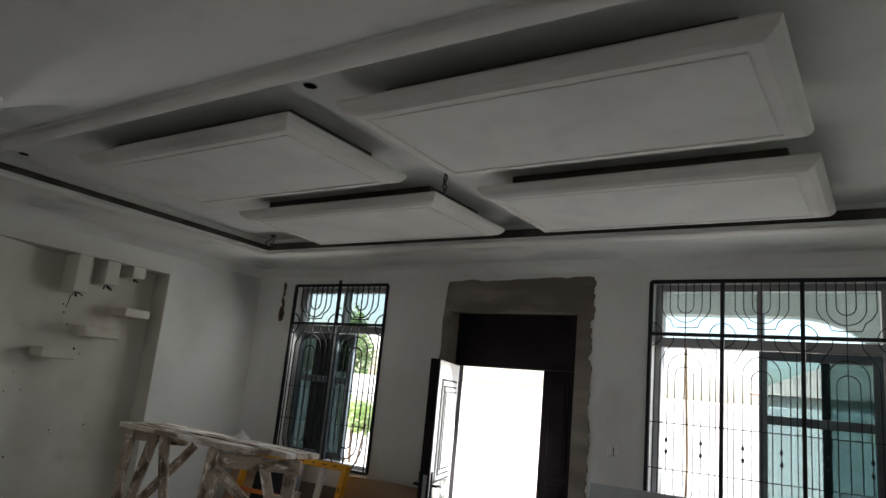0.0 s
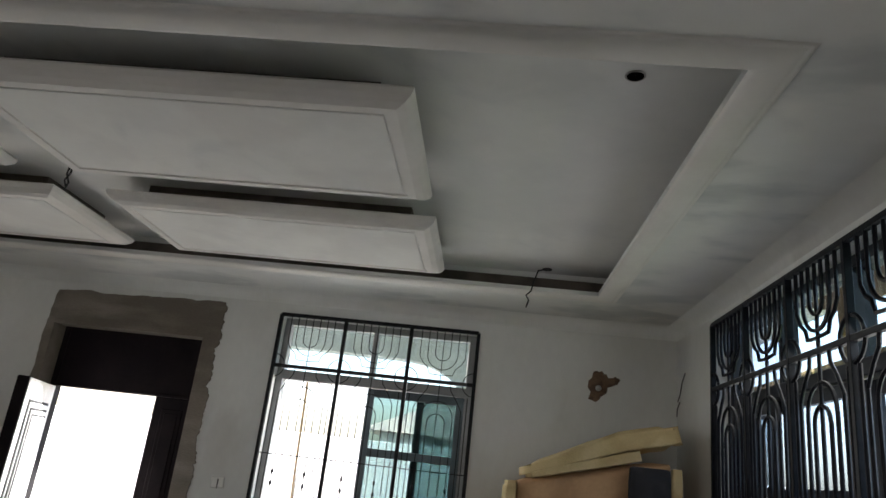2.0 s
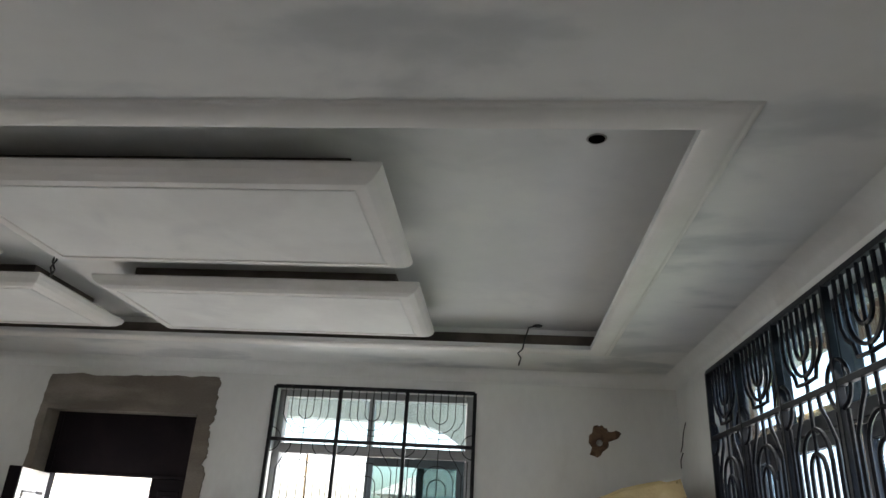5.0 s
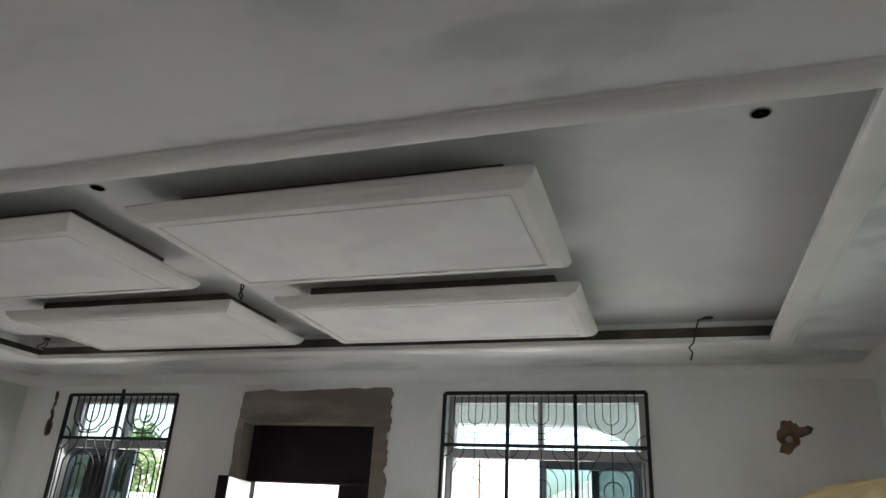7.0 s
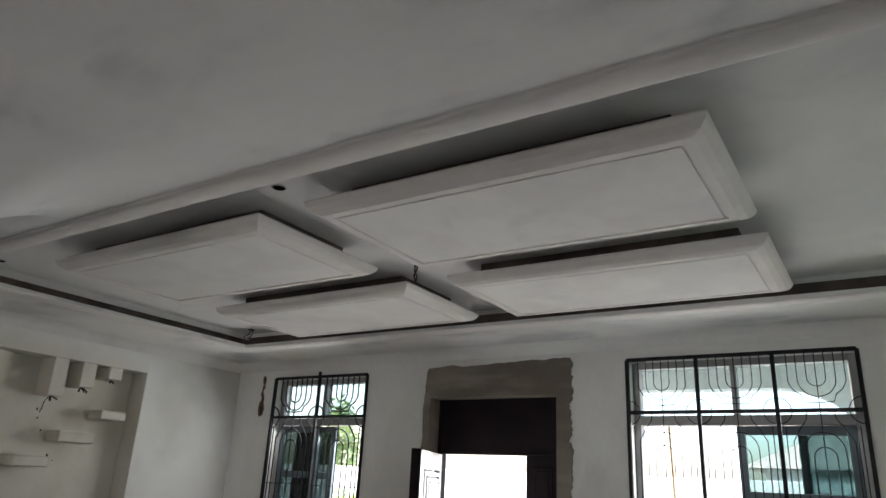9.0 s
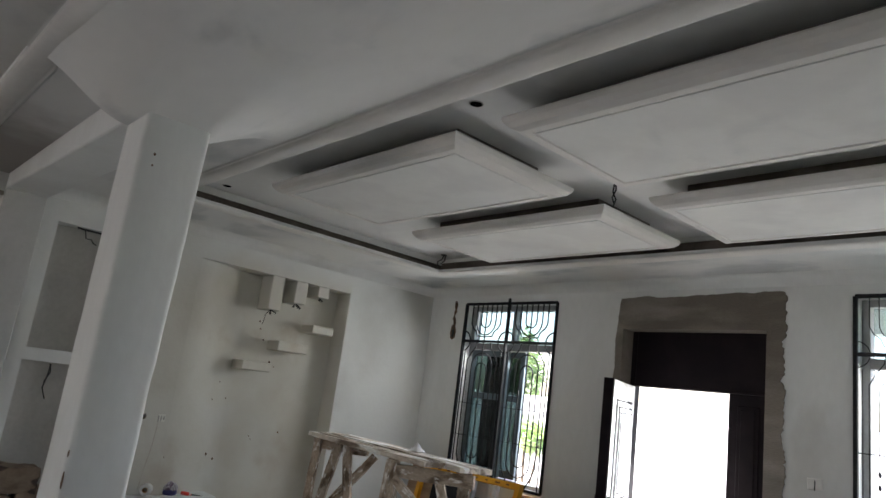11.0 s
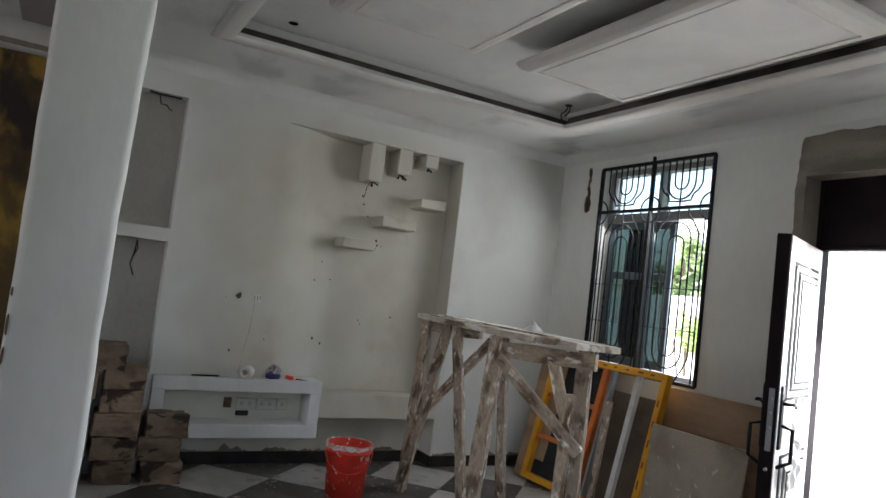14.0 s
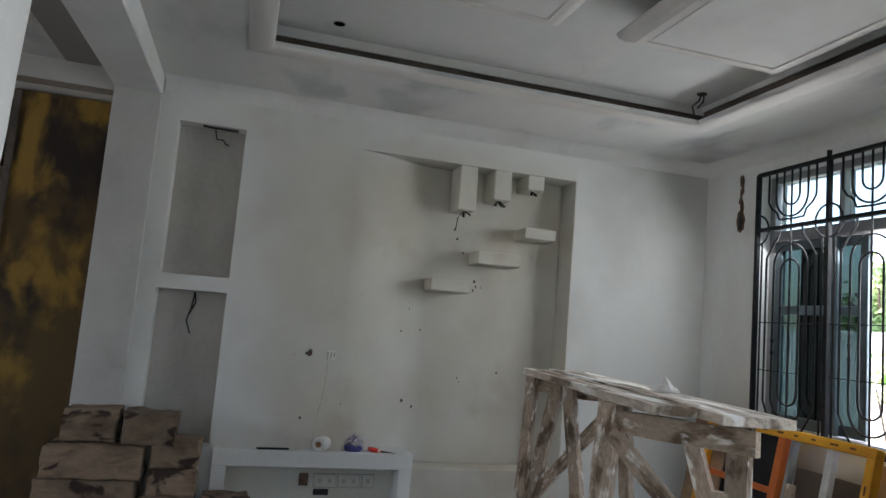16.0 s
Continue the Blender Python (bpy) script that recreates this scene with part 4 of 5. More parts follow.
def grille(u0, u1, z0, z1, bays, place, mat, label, thin=0.0055, nub=0.0):
    """A wrought window grille in the u, z plane; place maps it into the room."""
    thing = empty("window_grille")
    thing.matrix_basis = place
    zm = z0 + (z1 - z0) * 0.775

    def bar(name, pts, r=None, sides=5):
        r = r or thin
        return part(name, tube(bmesh.new(), [(u, 0, z) for u, z in pts], r, sides), mat, thing)

    for a, b_ in (((u0, z0), (u1, z0)), ((u0, z1), (u1, z1)), ((u0, zm), (u1, zm))):
        part("frame_bar", boxed((a[0], -0.014, a[1] - 0.013), (b_[0], 0.014, a[1] + 0.013), 0.002), mat, thing)
    w = (u1 - u0) / bays
    for k in range(bays + 1):
        u = u0 + w * k
        part("upright", boxed((u - 0.013, -0.016, z0), (u + 0.013, 0.016, z1 + (nub if 0 < k < bays else 0.0)), 0.002), mat, thing)
    for dz in (0.4, 0.72):
        bar("cross_wire", [(u0, z0 + dz), (u1, z0 + dz)], 0.0035, 4)
    s = w / 0.58
    for k in range(bays):
        c = u0 + w * (k + 0.5)
        zc = z1 - 0.19
        bar("scroll", [(c - 0.065 * s, z1)] + arc(c, zc + 0.01, 0.065 * s, 180, 360) + [(c + 0.065 * s, z1)])
        bar("scroll", [(c - 0.13 * s, z1)] + arc(c, zc, 0.13 * s, 180, 360, 14) + [(c + 0.13 * s, z1)])
        bar("centre_bar", [(c, z1), (c, z0)])
        for q in (-1, 1):
            bar("scroll", [(c + q * 0.195 * s, z1), (c + q * 0.195 * s, zc - 0.02), (c + q * 0.165 * s, zc - 0.07), (c + q * 0.12 * s, zc - 0.1), (c + q * 0.1 * s, zc - 0.15), (c, zc - 0.155)])
            bar("scroll", arc(c + q * w / 2, zm, 0.1 * s, 90, 90 + q * 180))
            bar("scroll", [(c + q * 0.09 * s, zm), (c + q * 0.1 * s, zm - 0.06), (c + q * 0.15 * s, zm - 0.12), (c + q * 0.2 * s, zm - 0.2), (c + q * 0.2 * s, z0 + 0.2), (c + q * 0.16 * s, z0 + 0.11), (c + q * 0.09 * s, z0)])
            bar("upright_bar", [(c + q * 0.245 * s, zm - 0.1), (c + q * 0.245 * s, z0)])
            for zz in (0.52, 0.6):
                part("bead", lathe(bmesh.new(), [(0.0, -0.022), (0.011, -0.008), (0.011, 0.008), (0.0, 0.022)], Matrix.Translation((c + q * 0.135 * s, 0, z0 + zz)), 6), mat, thing)
        bar("loop", arc(c, zm - 0.3, 0.075 * s, 0, 180) + arc(c, z0 + 0.27, 0.075 * s, 180, 360))
        bar("loop", [(c + 0.075 * s, zm - 0.3), (c + 0.075 * s, z0 + 0.27)])
        bar("loop", arc(c, zm - 0.26, 0.135 * s, 0, 180, 14) + arc(c, z0 + 0.24, 0.135 * s, 180, 360, 14))
        bar("loop", [(c + 0.135 * s, zm - 0.26), (c + 0.135 * s, z0 + 0.24)])
    return tagged(thing, label, "window grille", "window grilles")


grille(W1[0] - 0.012, W1[1] + 0.012, 1.045, 2.80, 2, pose(0, YF - 0.002, 0), IRON, "black wrought iron grille over the narrow window", 0.0072, 0.05)
grille(W2[0] - 0.012, W2[1] + 0.012, 1.045, 2.80, 3, pose(0, YF - 0.002, 0), IRON, "black wrought iron grille over the wide window", 0.0035)
grille(-W3[1] - 0.012, -W3[0] + 0.012, 1.045, 2.836, 4, pose(XR + 0.002, 0, 0, 0, 0, -90), GATE_IRON, "blue-black wrought iron grille over the side window", 0.0095)


# ---- aluminium windows ----
def window(name, u0, u1, z0, z1, place, sashes, split, zt, glass, label, tinted_top=None, metal=ALU):
    """Outer frame with fixed lights over a transom, and sliding sashes (u0, u1, lane)."""
    thing = empty(name)
    thing.matrix_basis = place
    fr = bmesh.new()
    for lo, hi in (((u0, -0.05, z0), (u0 + 0.05, 0.05, z1)), ((u1 - 0.05, -0.05, z0), (u1, 0.05, z1)), ((u0 + 0.05, -0.05, z1 - 0.05), (u1 - 0.05, 0.05, z1)),
                   ((u0 + 0.05, -0.05, z0), (u1 - 0.05, 0.05, z0 + 0.04)), ((u0 + 0.05, -0.05, zt - 0.04), (u1 - 0.05, 0.05, zt + 0.03))):
        box(fr, lo, hi, 0.004)
    part("window_frame", fr, metal, thing)
    edges = [u0 + 0.05, *split, u1 - 0.05]
    for u in split:
        part("mullion", boxed((u - 0.02, -0.045, zt + 0.03), (u + 0.02, 0.045, z1 - 0.05), 0.003), metal, thing)
    for a, c in zip(edges, edges[1:]):
        p = part("pane", boxed((a + 0.01, -0.003, zt + 0.03), (c - 0.01, 0.003, z1 - 0.05)), CLEAR if tinted_top is None else PALE_TEAL if tinted_top is PALE_TEAL else glass if a == edges[0] else CLEAR, thing)
        p.visible_shadow = False
    for a, c, lane in sashes:
        y = (-0.022, 0.022, 0.0)[lane]
        fb = bmesh.new()
        za, zb = z0 + 0.045, zt - 0.045
        zr = za + (zb - za) * 0.62
        for lo, hi in (((a, y - 0.018, za), (a + 0.055, y + 0.018, zb)), ((c - 0.055, y - 0.018, za), (c, y + 0.018, zb)), ((a + 0.055, y - 0.018, zb - 0.06), (c - 0.055, y + 0.018, zb)),
                       ((a + 0.055, y - 0.018, za), (c - 0.055, y + 0.018, za + 0.07)), ((a + 0.055, y - 0.016, zr - 0.03), (c - 0.055, y + 0.016, zr + 0.03))):
            box(fb, lo, hi, 0.003)
        sash = part("sash", fb, SASH_MAT if metal is ALU else metal, thing, "dark aluminium sliding sash")
        for zz0, zz1 in ((za + 0.07, zr - 0.03), (zr + 0.03, zb - 0.06)):
            p = part("pane", boxed((a + 0.05, y - 0.003, zz0), (c - 0.05, y + 0.003, zz1)), glass, sash, "tinted glass pane")
            p.visible_shadow = False
    return structure(thing, label, "window")


window("window_1", W1[0], W1[1], W1[2], W1[3], pose(0, YF + 0.14, 0), [(-5.37, -4.85, 0), (-5.19, -4.67, 1)], [-4.82], 2.37, DARK_TEAL, "aluminium sliding window with teal glass, half open", PALE_TEAL)
window("window_2", W2[0], W2[1], W2[2], W2[3], pose(0, YF + 0.14, 0), [(-0.94, -0.205, 0), (-0.56, -0.2, 1)], [-0.93], 2.36, TEAL, "wide aluminium sliding window with teal glass, half open")
BLUE_GLASS = glass_material("blue_glass", (0.6, 0.65, 0.7))
window("window_3", -W3[1], -W3[0], W3[2], W3[3], pose(XR + 0.15, 0, 0, 0, 0, -90), [(-4.29, -3.74, 0), (-4.18, -3.63, 1), (-3.6, -2.9, 0), (-2.92, -2.23, 1)], [-3.63, -2.9], 2.36, BLUE_GLASS, "wide aluminium window with dark blue glass beside the grille", BLUE_GLASS, NAVY)

# ---- entrance door ----
DX0, DX1, DY = DOOR[0], DOOR[1], 5.33
door = empty("door_1")
structure(door, "dark brown steel entrance door standing open, with fixed side leaf", "door")
part("jamb", boxed((DX0, DY, 0), (DX0 + 0.045, DY + 0.09, 2.56), 0.004), DOOR_MAT, door)
part("jamb", boxed((DX1 - 0.05, DY, 0), (DX1, DY + 0.09, 2.56), 0.004), DOOR_MAT, door)
part("transom_panel", boxed((DX0 + 0.045, DY + 0.01, 2.1), (DX1 - 0.05, DY + 0.08, 2.559), 0.004), DOOR_MAT, door)
part("transom_rail", boxed((DX0 + 0.045, DY - 0.005, 2.088), (DX1 - 0.05, DY + 0.085, 2.112), 0.004), DOOR_MAT, door)
fixed = part("side_leaf", boxed((-2.60, DY + 0.015, 0.01), (DX1 - 0.05, DY + 0.075, 2.087), 0.004), DOOR_MAT, door)
for z0_, z1_ in ((0.12, 0.75), (0.82, 1.2), (1.27, 2.0)):
    bmf = boxed((-2.53, DY + 0.006, z0_), (-2.36, DY + 0.016, z1_), 0.005)
    box(bmf, (-2.50, DY + 0.0, z0_ + 0.03), (-2.39, DY + 0.007, z1_ - 0.03), 0.004)
    part("raised_panel", bmf, DOOR_MAT, fixed)
leaf = empty("leaf_pivot")
leaf.parent = door
leaf.matrix_basis = pose(-3.425, DY + 0.01, 0, 0, 0, -69.5)
leaf.name = "open_leaf"
LW = 0.8
part("slab", boxed((0, -0.075, 0.012), (LW, 0.0, 2.085), 0.004), DOOR_MAT, leaf)
face = bmesh.new()
box(face, (0.01, 0.0005, 0.02), (LW - 0.012, 0.006, 2.08), 0.002)
for z0_, z1_ in ((0.12, 0.8), (1.15, 1.92)):
    for u0_, u1_ in ((0.12, LW - 0.14),):
        box(face, (u0_, 0.006, z0_), (u1_, 0.016, z1_), 0.006)
        box(face, (u0_ + 0.05, 0.016, z0_ + 0.05), (u1_ - 0.05, 0.026, z1_ - 0.05), 0.008)
        box(face, (u0_ + 0.09, 0.026, z0_ + 0.09), (u1_ - 0.09, 0.032, z1_ - 0.09), 0.005)
part("outer_face", face, DOOR_FACE, leaf, "pale filmed outer face with raised panels")
def groove(u0, u1, z0, z1, y, w):
    bm = bmesh.new()
    for lo, hi in (((u0, y, z0), (u0 + w, y + 0.003, z1)), ((u1 - w, y, z0), (u1, y + 0.003, z1)), ((u0 + w, y, z0), (u1 - w, y + 0.003, z0 + w)), ((u0 + w, y, z1 - w), (u1 - w, y + 0.003, z1))):
        box(bm, lo, hi, 0.001)
    part("panel_groove", bm, GROOVE, leaf, "dark groove round a raised door panel")


for z0_, z1_ in ((0.12, 0.8), (1.15, 1.92)):
    groove(0.1, LW - 0.12, z0_ - 0.02, z1_ + 0.02, 0.0065, 0.019)
    groove(0.152, LW - 0.172, z0_ + 0.032, z1_ - 0.032, 0.0165, 0.017)
    groove(0.196, LW - 0.216, z0_ + 0.076, z1_ - 0.076, 0.0265, 0.013)
for side, sgn in ((0.006, 1), (-0.077, -1)):
    part("handle_plate", boxed((LW - 0.085, min(side, side + sgn * 0.012), 0.86), (LW - 0.035, max(side, side + sgn * 0.012), 1.22), 0.004), IRON, leaf, "dark metal handle plate")
    hb = bmesh.new()
    yy = side + sgn * 0.05
    tube(hb, [(LW - 0.06, side, 1.12), (LW - 0.06, yy, 1.12), (LW - 0.12, yy, 1.12), (LW - 0.19, yy, 1.1)], 0.01, 8)
    tube(hb, [(LW - 0.06, side, 1.0), (LW - 0.06, yy + sgn * 0.02, 0.98), (LW - 0.06, yy + sgn * 0.02, 0.8), (LW - 0.06, side, 0.76)], 0.011, 8)
    part("handle", hb, IRON, leaf, "curved dark metal handle", smooth=True)
for z in (0.75, 0.98, 1.06, 1.14):
    part("bolt", lathe(bmesh.new(), [(0.0, 0.03), (0.009, 0.028), (0.009, 0)], Matrix.Translation((LW, -0.03, z)) @ Matrix.Rotation(math.pi / 2, 4, "Y"), 10), ALU, leaf)
part("lock_plate", boxed((LW - 0.001, -0.046, 0.85), (LW + 0.003, -0.016, 1.2), 0.001), ALU, leaf, "pale metal lock strip")
rnd = random.Random(5)
for k, z in enumerate((1.06, 0.92, 0.72)):
    bmw = bmesh.new()
    vs = [[bmw.verts.new((LW - 0.34 + 0.045 * i, 0.045 + rnd.uniform(0, 0.03), z - 0.09 + 0.045 * j + rnd.uniform(-0.012, 0.012))) for j in range(5)] for i in range(6)]
    for i in range(5):
        for j in range(4):
            bmw.faces.new((vs[i][j], vs[i + 1][j], vs[i + 1][j + 1], vs[i][j + 1]))
    bmesh.ops.solidify(bmw, geom=bmw.faces[:], thickness=0.004)
    part("wrapping", bmw, WHITE_PLASTIC, leaf, "torn white plastic wrapping")


# ---- raw cement round the door ----
def cement_surround():
    bm = bmesh.new()
    rnd = random.Random(11)

    def jag(p0, p1, n, slow, rough, nx, nz):
        out = []
        for k in range(n):
            f = k / n
            q = slow * noise.noise(Vector((f * 7, p0[0] * 3, nx))) + rough * (noise.noise(Vector((f * n * 0.22, p0[0] * 5, nx))) + 0.6 * noise.noise(Vector((f * n * 0.7, p0[0], nx)))) + rnd.gauss(0, rough * 0.12)
            out.append((p0[0] + (p1[0] - p0[0]) * f + nx * q, p0[1] + (p1[1] - p0[1]) * f + nz * q))
        return out

    sides = (120, 70, 170)
    outer = jag((-3.555, 0.0), (-3.52, 2.825), sides[0], 0.03, 0.014, 1, 0) + jag((-3.5, 2.83), (-2.16, 2.85), sides[1], 0.022, 0.008, 0, 1) + jag((-2.14, 2.845), (-2.1, 0.0), sides[2], 0.03, 0.026, 1, 0) + [(-2.1, 0.0)]
    ix0, ix1, iz = DX0 + 0.004, DX1 - 0.004, 2.556
    inner = [(ix0, min(z, iz)) if i < sides[0] else ((min(max(x, ix0), ix1), iz) if i < sides[0] + sides[1] else (ix1, min(z, iz))) for i, (x, z) in enumerate(outer)]
    a = [bm.verts.new((x, YF - 0.001, z)) for x, z in outer]
    b_ = [bm.verts.new((x, YF - 0.012, z)) for x, z in outer]
    c = [bm.verts.new((x, YF - 0.014, z)) for x, z in inner]
    d = [bm.verts.new((x, DY, z)) for x, z in inner]
    for r0, r1 in ((a, b_), (b_, c), (c, d)):
        for k in range(len(a) - 1):
            try:
                bm.faces.new((r0[k], r0[k + 1], r1[k + 1], r1[k]))
            except ValueError:
                pass
    bmesh.ops.dissolve_degenerate(bm, dist=0.0005, edges=bm.edges)
    bmesh.ops.recalc_face_normals(bm, faces=bm.faces)
    return part("cement_surround", bm, CEMENT, front, "rough grey cement patch round the doorway")


cement_surround()

# ---- wall scars, wires, ceiling points ----
def scar(name, outline, axis_pos, label, mat=RAW_HOLE, ragged=0.35):
    rnd = random.Random(len(outline))
    torn = []
    for p, q in zip(outline, outline[1:] + outline[:1]):
        side = math.hypot(q[0] - p[0], q[1] - p[1])
        for f in (0.0, 0.33, 0.66):
            w = min(0.012, side * ragged * 0.5)
            torn.append((p[0] + (q[0] - p[0]) * f + rnd.uniform(-w, w), p[1] + (q[1] - p[1]) * f + rnd.uniform(-w, w)))
    outline = torn
    bm = bmesh.new()
    a = [bm.verts.new((x, axis_pos, z)) for x, z in outline]
    cx, cz = sum(p[0] for p in outline) / len(outline), sum(p[1] for p in outline) / len(outline)
    b_ = [bm.verts.new((x + (cx - x) * 0.15, axis_pos - 0.006, z + (cz - z) * 0.1)) for x, z in outline]
    bm.faces.new(b_)
    for k in range(len(a)):
        bm.faces.new((a[k], a[(k + 1) % len(a)], b_[(k + 1) % len(a)], b_[k]))
    bmesh.ops.recalc_face_normals(bm, faces=bm.faces)
    return part(name, bm, mat, front, label)


scar("wall_chase", [(-5.625, 2.83), (-5.59, 2.845), (-5.585, 2.74), (-5.6, 2.66), (-5.59, 2.58), (-5.565, 2.5), (-5.575, 2.44), (-5.605, 2.41), (-5.64, 2.43), (-5.65, 2.5), (-5.625, 2.58), (-5.63, 2.68), (-5.615, 2.75)], YF - 0.001, "rough brown cable chase beside the window")
scar("chase_core", [(-5.62, 2.52), (-5.6, 2.54), (-5.585, 2.5), (-5.59, 2.45), (-5.61, 2.43), (-5.63, 2.46)], YF - 0.0075, "dark hole at the foot of the cable chase", WIRE)
scar("wall_break", [(0.70, 2.53), (0.74, 2.6), (0.8, 2.605), (0.83, 2.57), (0.9, 2.58), (0.93, 2.55), (0.9, 2.51), (0.84, 2.5), (0.82, 2.44), (0.75, 2.38), (0.71, 2.4)], YF - 0.001, "rough brown hole in the plaster")
lamp = empty("lamp_holder")
lamp.location = (0.77, YF - 0.01, 2.48)
part("base", lathe(bmesh.new(), [(0.0, 0.0), (0.022, 0.0), (0.022, 0.012), (0.012, 0.016), (0.012, 0.03), (0.0, 0.032)], Matrix.Rotation(math.pi / 2, 4, "X"), 16), GRIME, lamp, smooth=True)
tagged(lamp, "small grey lamp holder in the broken plaster", "lamp holder")
loose_wire([(XR - 0.004, 4.96, 2.62), (XR - 0.02, 4.98, 2.55), (XR - 0.015, 5.05, 2.47), (XR - 0.02, 5.09, 2.43), (XR - 0.012, 5.06, 2.425), (XR - 0.02, 5.1, 2.38), (XR - 0.012, 5.14, 2.33)], 0.004, "thin black cable end on the wall by the grille")
scar("switch_box", [(-1.97, 1.56), (-1.87, 1.565), (-1.865, 1.49), (-1.965, 1.485)], YF - 0.001, "grey empty switch box in the wall", MOULD_MAT, 0.0)
loose_wire([(-1.915, YF - 0.012, 1.55), (-1.913, YF - 0.016, 1.52), (-1.916, YF - 0.012, 1.485)], 0.004, "dark cable end in the switch box")


spots_right = ((1.618, 2.948, 0.007), (1.821, 2.2, 0.008), (1.464, 2.62, 0.05))
for y, z, r in spots_right:
    bm = bmesh.new()
    lathe(bm, [(r, 0.0), (r * 0.8, 0.005), (0.0005, 0.005)], Matrix.Translation((XR - 0.0005, y, z)) @ Matrix.Rotation(-math.pi / 2, 4, "Y"), 9)
    for v in bm.verts:
        v.co.z += noise.noise(v.co * 40) * r * 0.6
    part("plaster_chip", bm, RAW_HOLE, right, "small dark chip in plaster")


def downlight_hole(x, y, r=0.03):
    thing = empty("downlight_hole")
    thing.location = (x, y, ZT)
    part("rim", lathe(bmesh.new(), [(r + 0.006, -0.001), (r + 0.003, -0.0035), (r, -0.0035), (r - 0.002, -0.001)], seg=24), GRIME, thing)
    part("opening", lathe(bmesh.new(), [(r, -0.003), (0.0005, -0.0025)], seg=24), VOID, thing)
    return tagged(thing, "dark round hole for a ceiling downlight", "downlight hole", "holes in the ceiling tray")


for x, y in ((-2.344, 2.07), (0.368, 2.086), (-5.03, 2.1)):
    downlight_hole(x, y)


def ceiling_cable(x, y, z, pts, label):
    thing = empty("ceiling_cable")
    thing.location = (x, y, z)
    if y != 3.29:
        part("outlet", lathe(bmesh.new(), [(0.0, -0.006), (0.03, -0.006), (0.032, -0.001)], seg=14), WIRE, thing)
    for line in pts:
        part("cable", tube(bmesh.new(), line, 0.0055, 5), WIRE, thing, smooth=True)
    return tagged(thing, label, "cable", "cables hanging from the ceiling")


ceiling_cable(-2.38, 3.29, ZT, [[(0, 0, 0), (-0.02, 0.02, -0.05), (-0.01, 0.04, -0.09), (-0.04, 0.06, -0.125)], [(0.01, 0, 0), (0.0, 0.02, -0.04), (-0.03, 0.03, -0.08), (-0.02, 0.04, -0.115)]], "black cables hanging between the ceiling panels")
ceiling_cable(-5.0, 4.36, ZT, [[(0, 0, 0), (0.0, -0.02, -0.05), (-0.05, -0.03, -0.07), (-0.04, -0.02, -0.13)], [(0.02, 0, 0), (0.03, -0.01, -0.06), (0.0, -0.03, -0.1)]], "black cables hanging in the tray corner")
ceiling_cable(0.288, 4.42, ZT, [[(0, 0, 0), (-0.06, -0.01, -0.02), (-0.085, -0.02, -0.1), (-0.1, -0.03, -0.17), (-0.13, -0.03, -0.2), (-0.11, -0.03, -0.23), (-0.125, -0.03, -0.28)]], "thin cable hanging from the tray edge")

def brown_patch_material():
    """Brown patch that thins out along the soffit."""
    m = bpy.data.materials.new("brown_patch")
    m.use_nodes = True
    n, l = m.node_tree.nodes, m.node_tree.links
    b = n["Principled BSDF"]
    b.inputs["Roughness"].default_value = 0.9
    co = n.new("ShaderNodeTexCoord").outputs["Object"]
    sep = n.new("ShaderNodeSeparateXYZ")
    l.new(co, sep.inputs[0])
    cloud = n.new("ShaderNodeTexNoise")
    cloud.inputs["Scale"].default_value, cloud.inputs["Detail"].default_value = 3.0, 6.0
    l.new(co, cloud.inputs["Vector"])
    add = n.new("ShaderNodeMath")
    add.operation = "MULTIPLY_ADD"
    add.inputs[1].default_value = 1.1
    l.new(cloud.outputs["Fac"], add.inputs[0])
    l.new(sep.outputs["X"], add.inputs[2])
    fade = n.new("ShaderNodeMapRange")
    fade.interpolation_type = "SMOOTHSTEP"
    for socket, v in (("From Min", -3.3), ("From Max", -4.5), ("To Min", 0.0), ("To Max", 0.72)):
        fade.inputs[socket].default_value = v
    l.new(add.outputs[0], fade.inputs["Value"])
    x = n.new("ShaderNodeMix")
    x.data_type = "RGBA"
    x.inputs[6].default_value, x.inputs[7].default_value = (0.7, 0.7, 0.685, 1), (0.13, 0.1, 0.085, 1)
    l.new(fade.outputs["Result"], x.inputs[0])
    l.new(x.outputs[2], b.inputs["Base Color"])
    return m


part("brown_patch", boxed((-5.995, 0.575, ZC - 0.004), (-3.42, 0.857, ZC - 0.0005)), brown_patch_material(), ceiling, "brown patch on the soffit, thinning out away from the left wall")

# ---- blocks stacked by the opening ----
def block(m, size, k):
    bm = boxed((-size[0] / 2, -size[1] / 2, 0), (size[0] / 2, size[1] / 2, size[2]), 0.006)
    bmesh.ops.subdivide_edges(bm, edges=[e for e in bm.edges if e.calc_length() > 0.1], cuts=7, use_grid_fill=True)
    rnd = random.Random(k)
    off = Vector((rnd.uniform(0, 50), rnd.uniform(0, 50), 0))
    for v in bm.verts:
        v.co += noise.noise_vector(v.co * 9 + off) * 0.012 + noise.noise_vector(v.co * 32 + off) * 0.006
        worn = noise.noise(v.co * 7 + off)
        if worn > 0.22:
            v.co *= 1 - 0.28 * (worn - 0.22)
    ob = link("concrete_block", bm, BLOCK_MAT)
    ob.matrix_basis = m
    return tagged(ob, "rough brown sandcrete block with chipped edges, stacked", "block", "stacked concrete blocks")


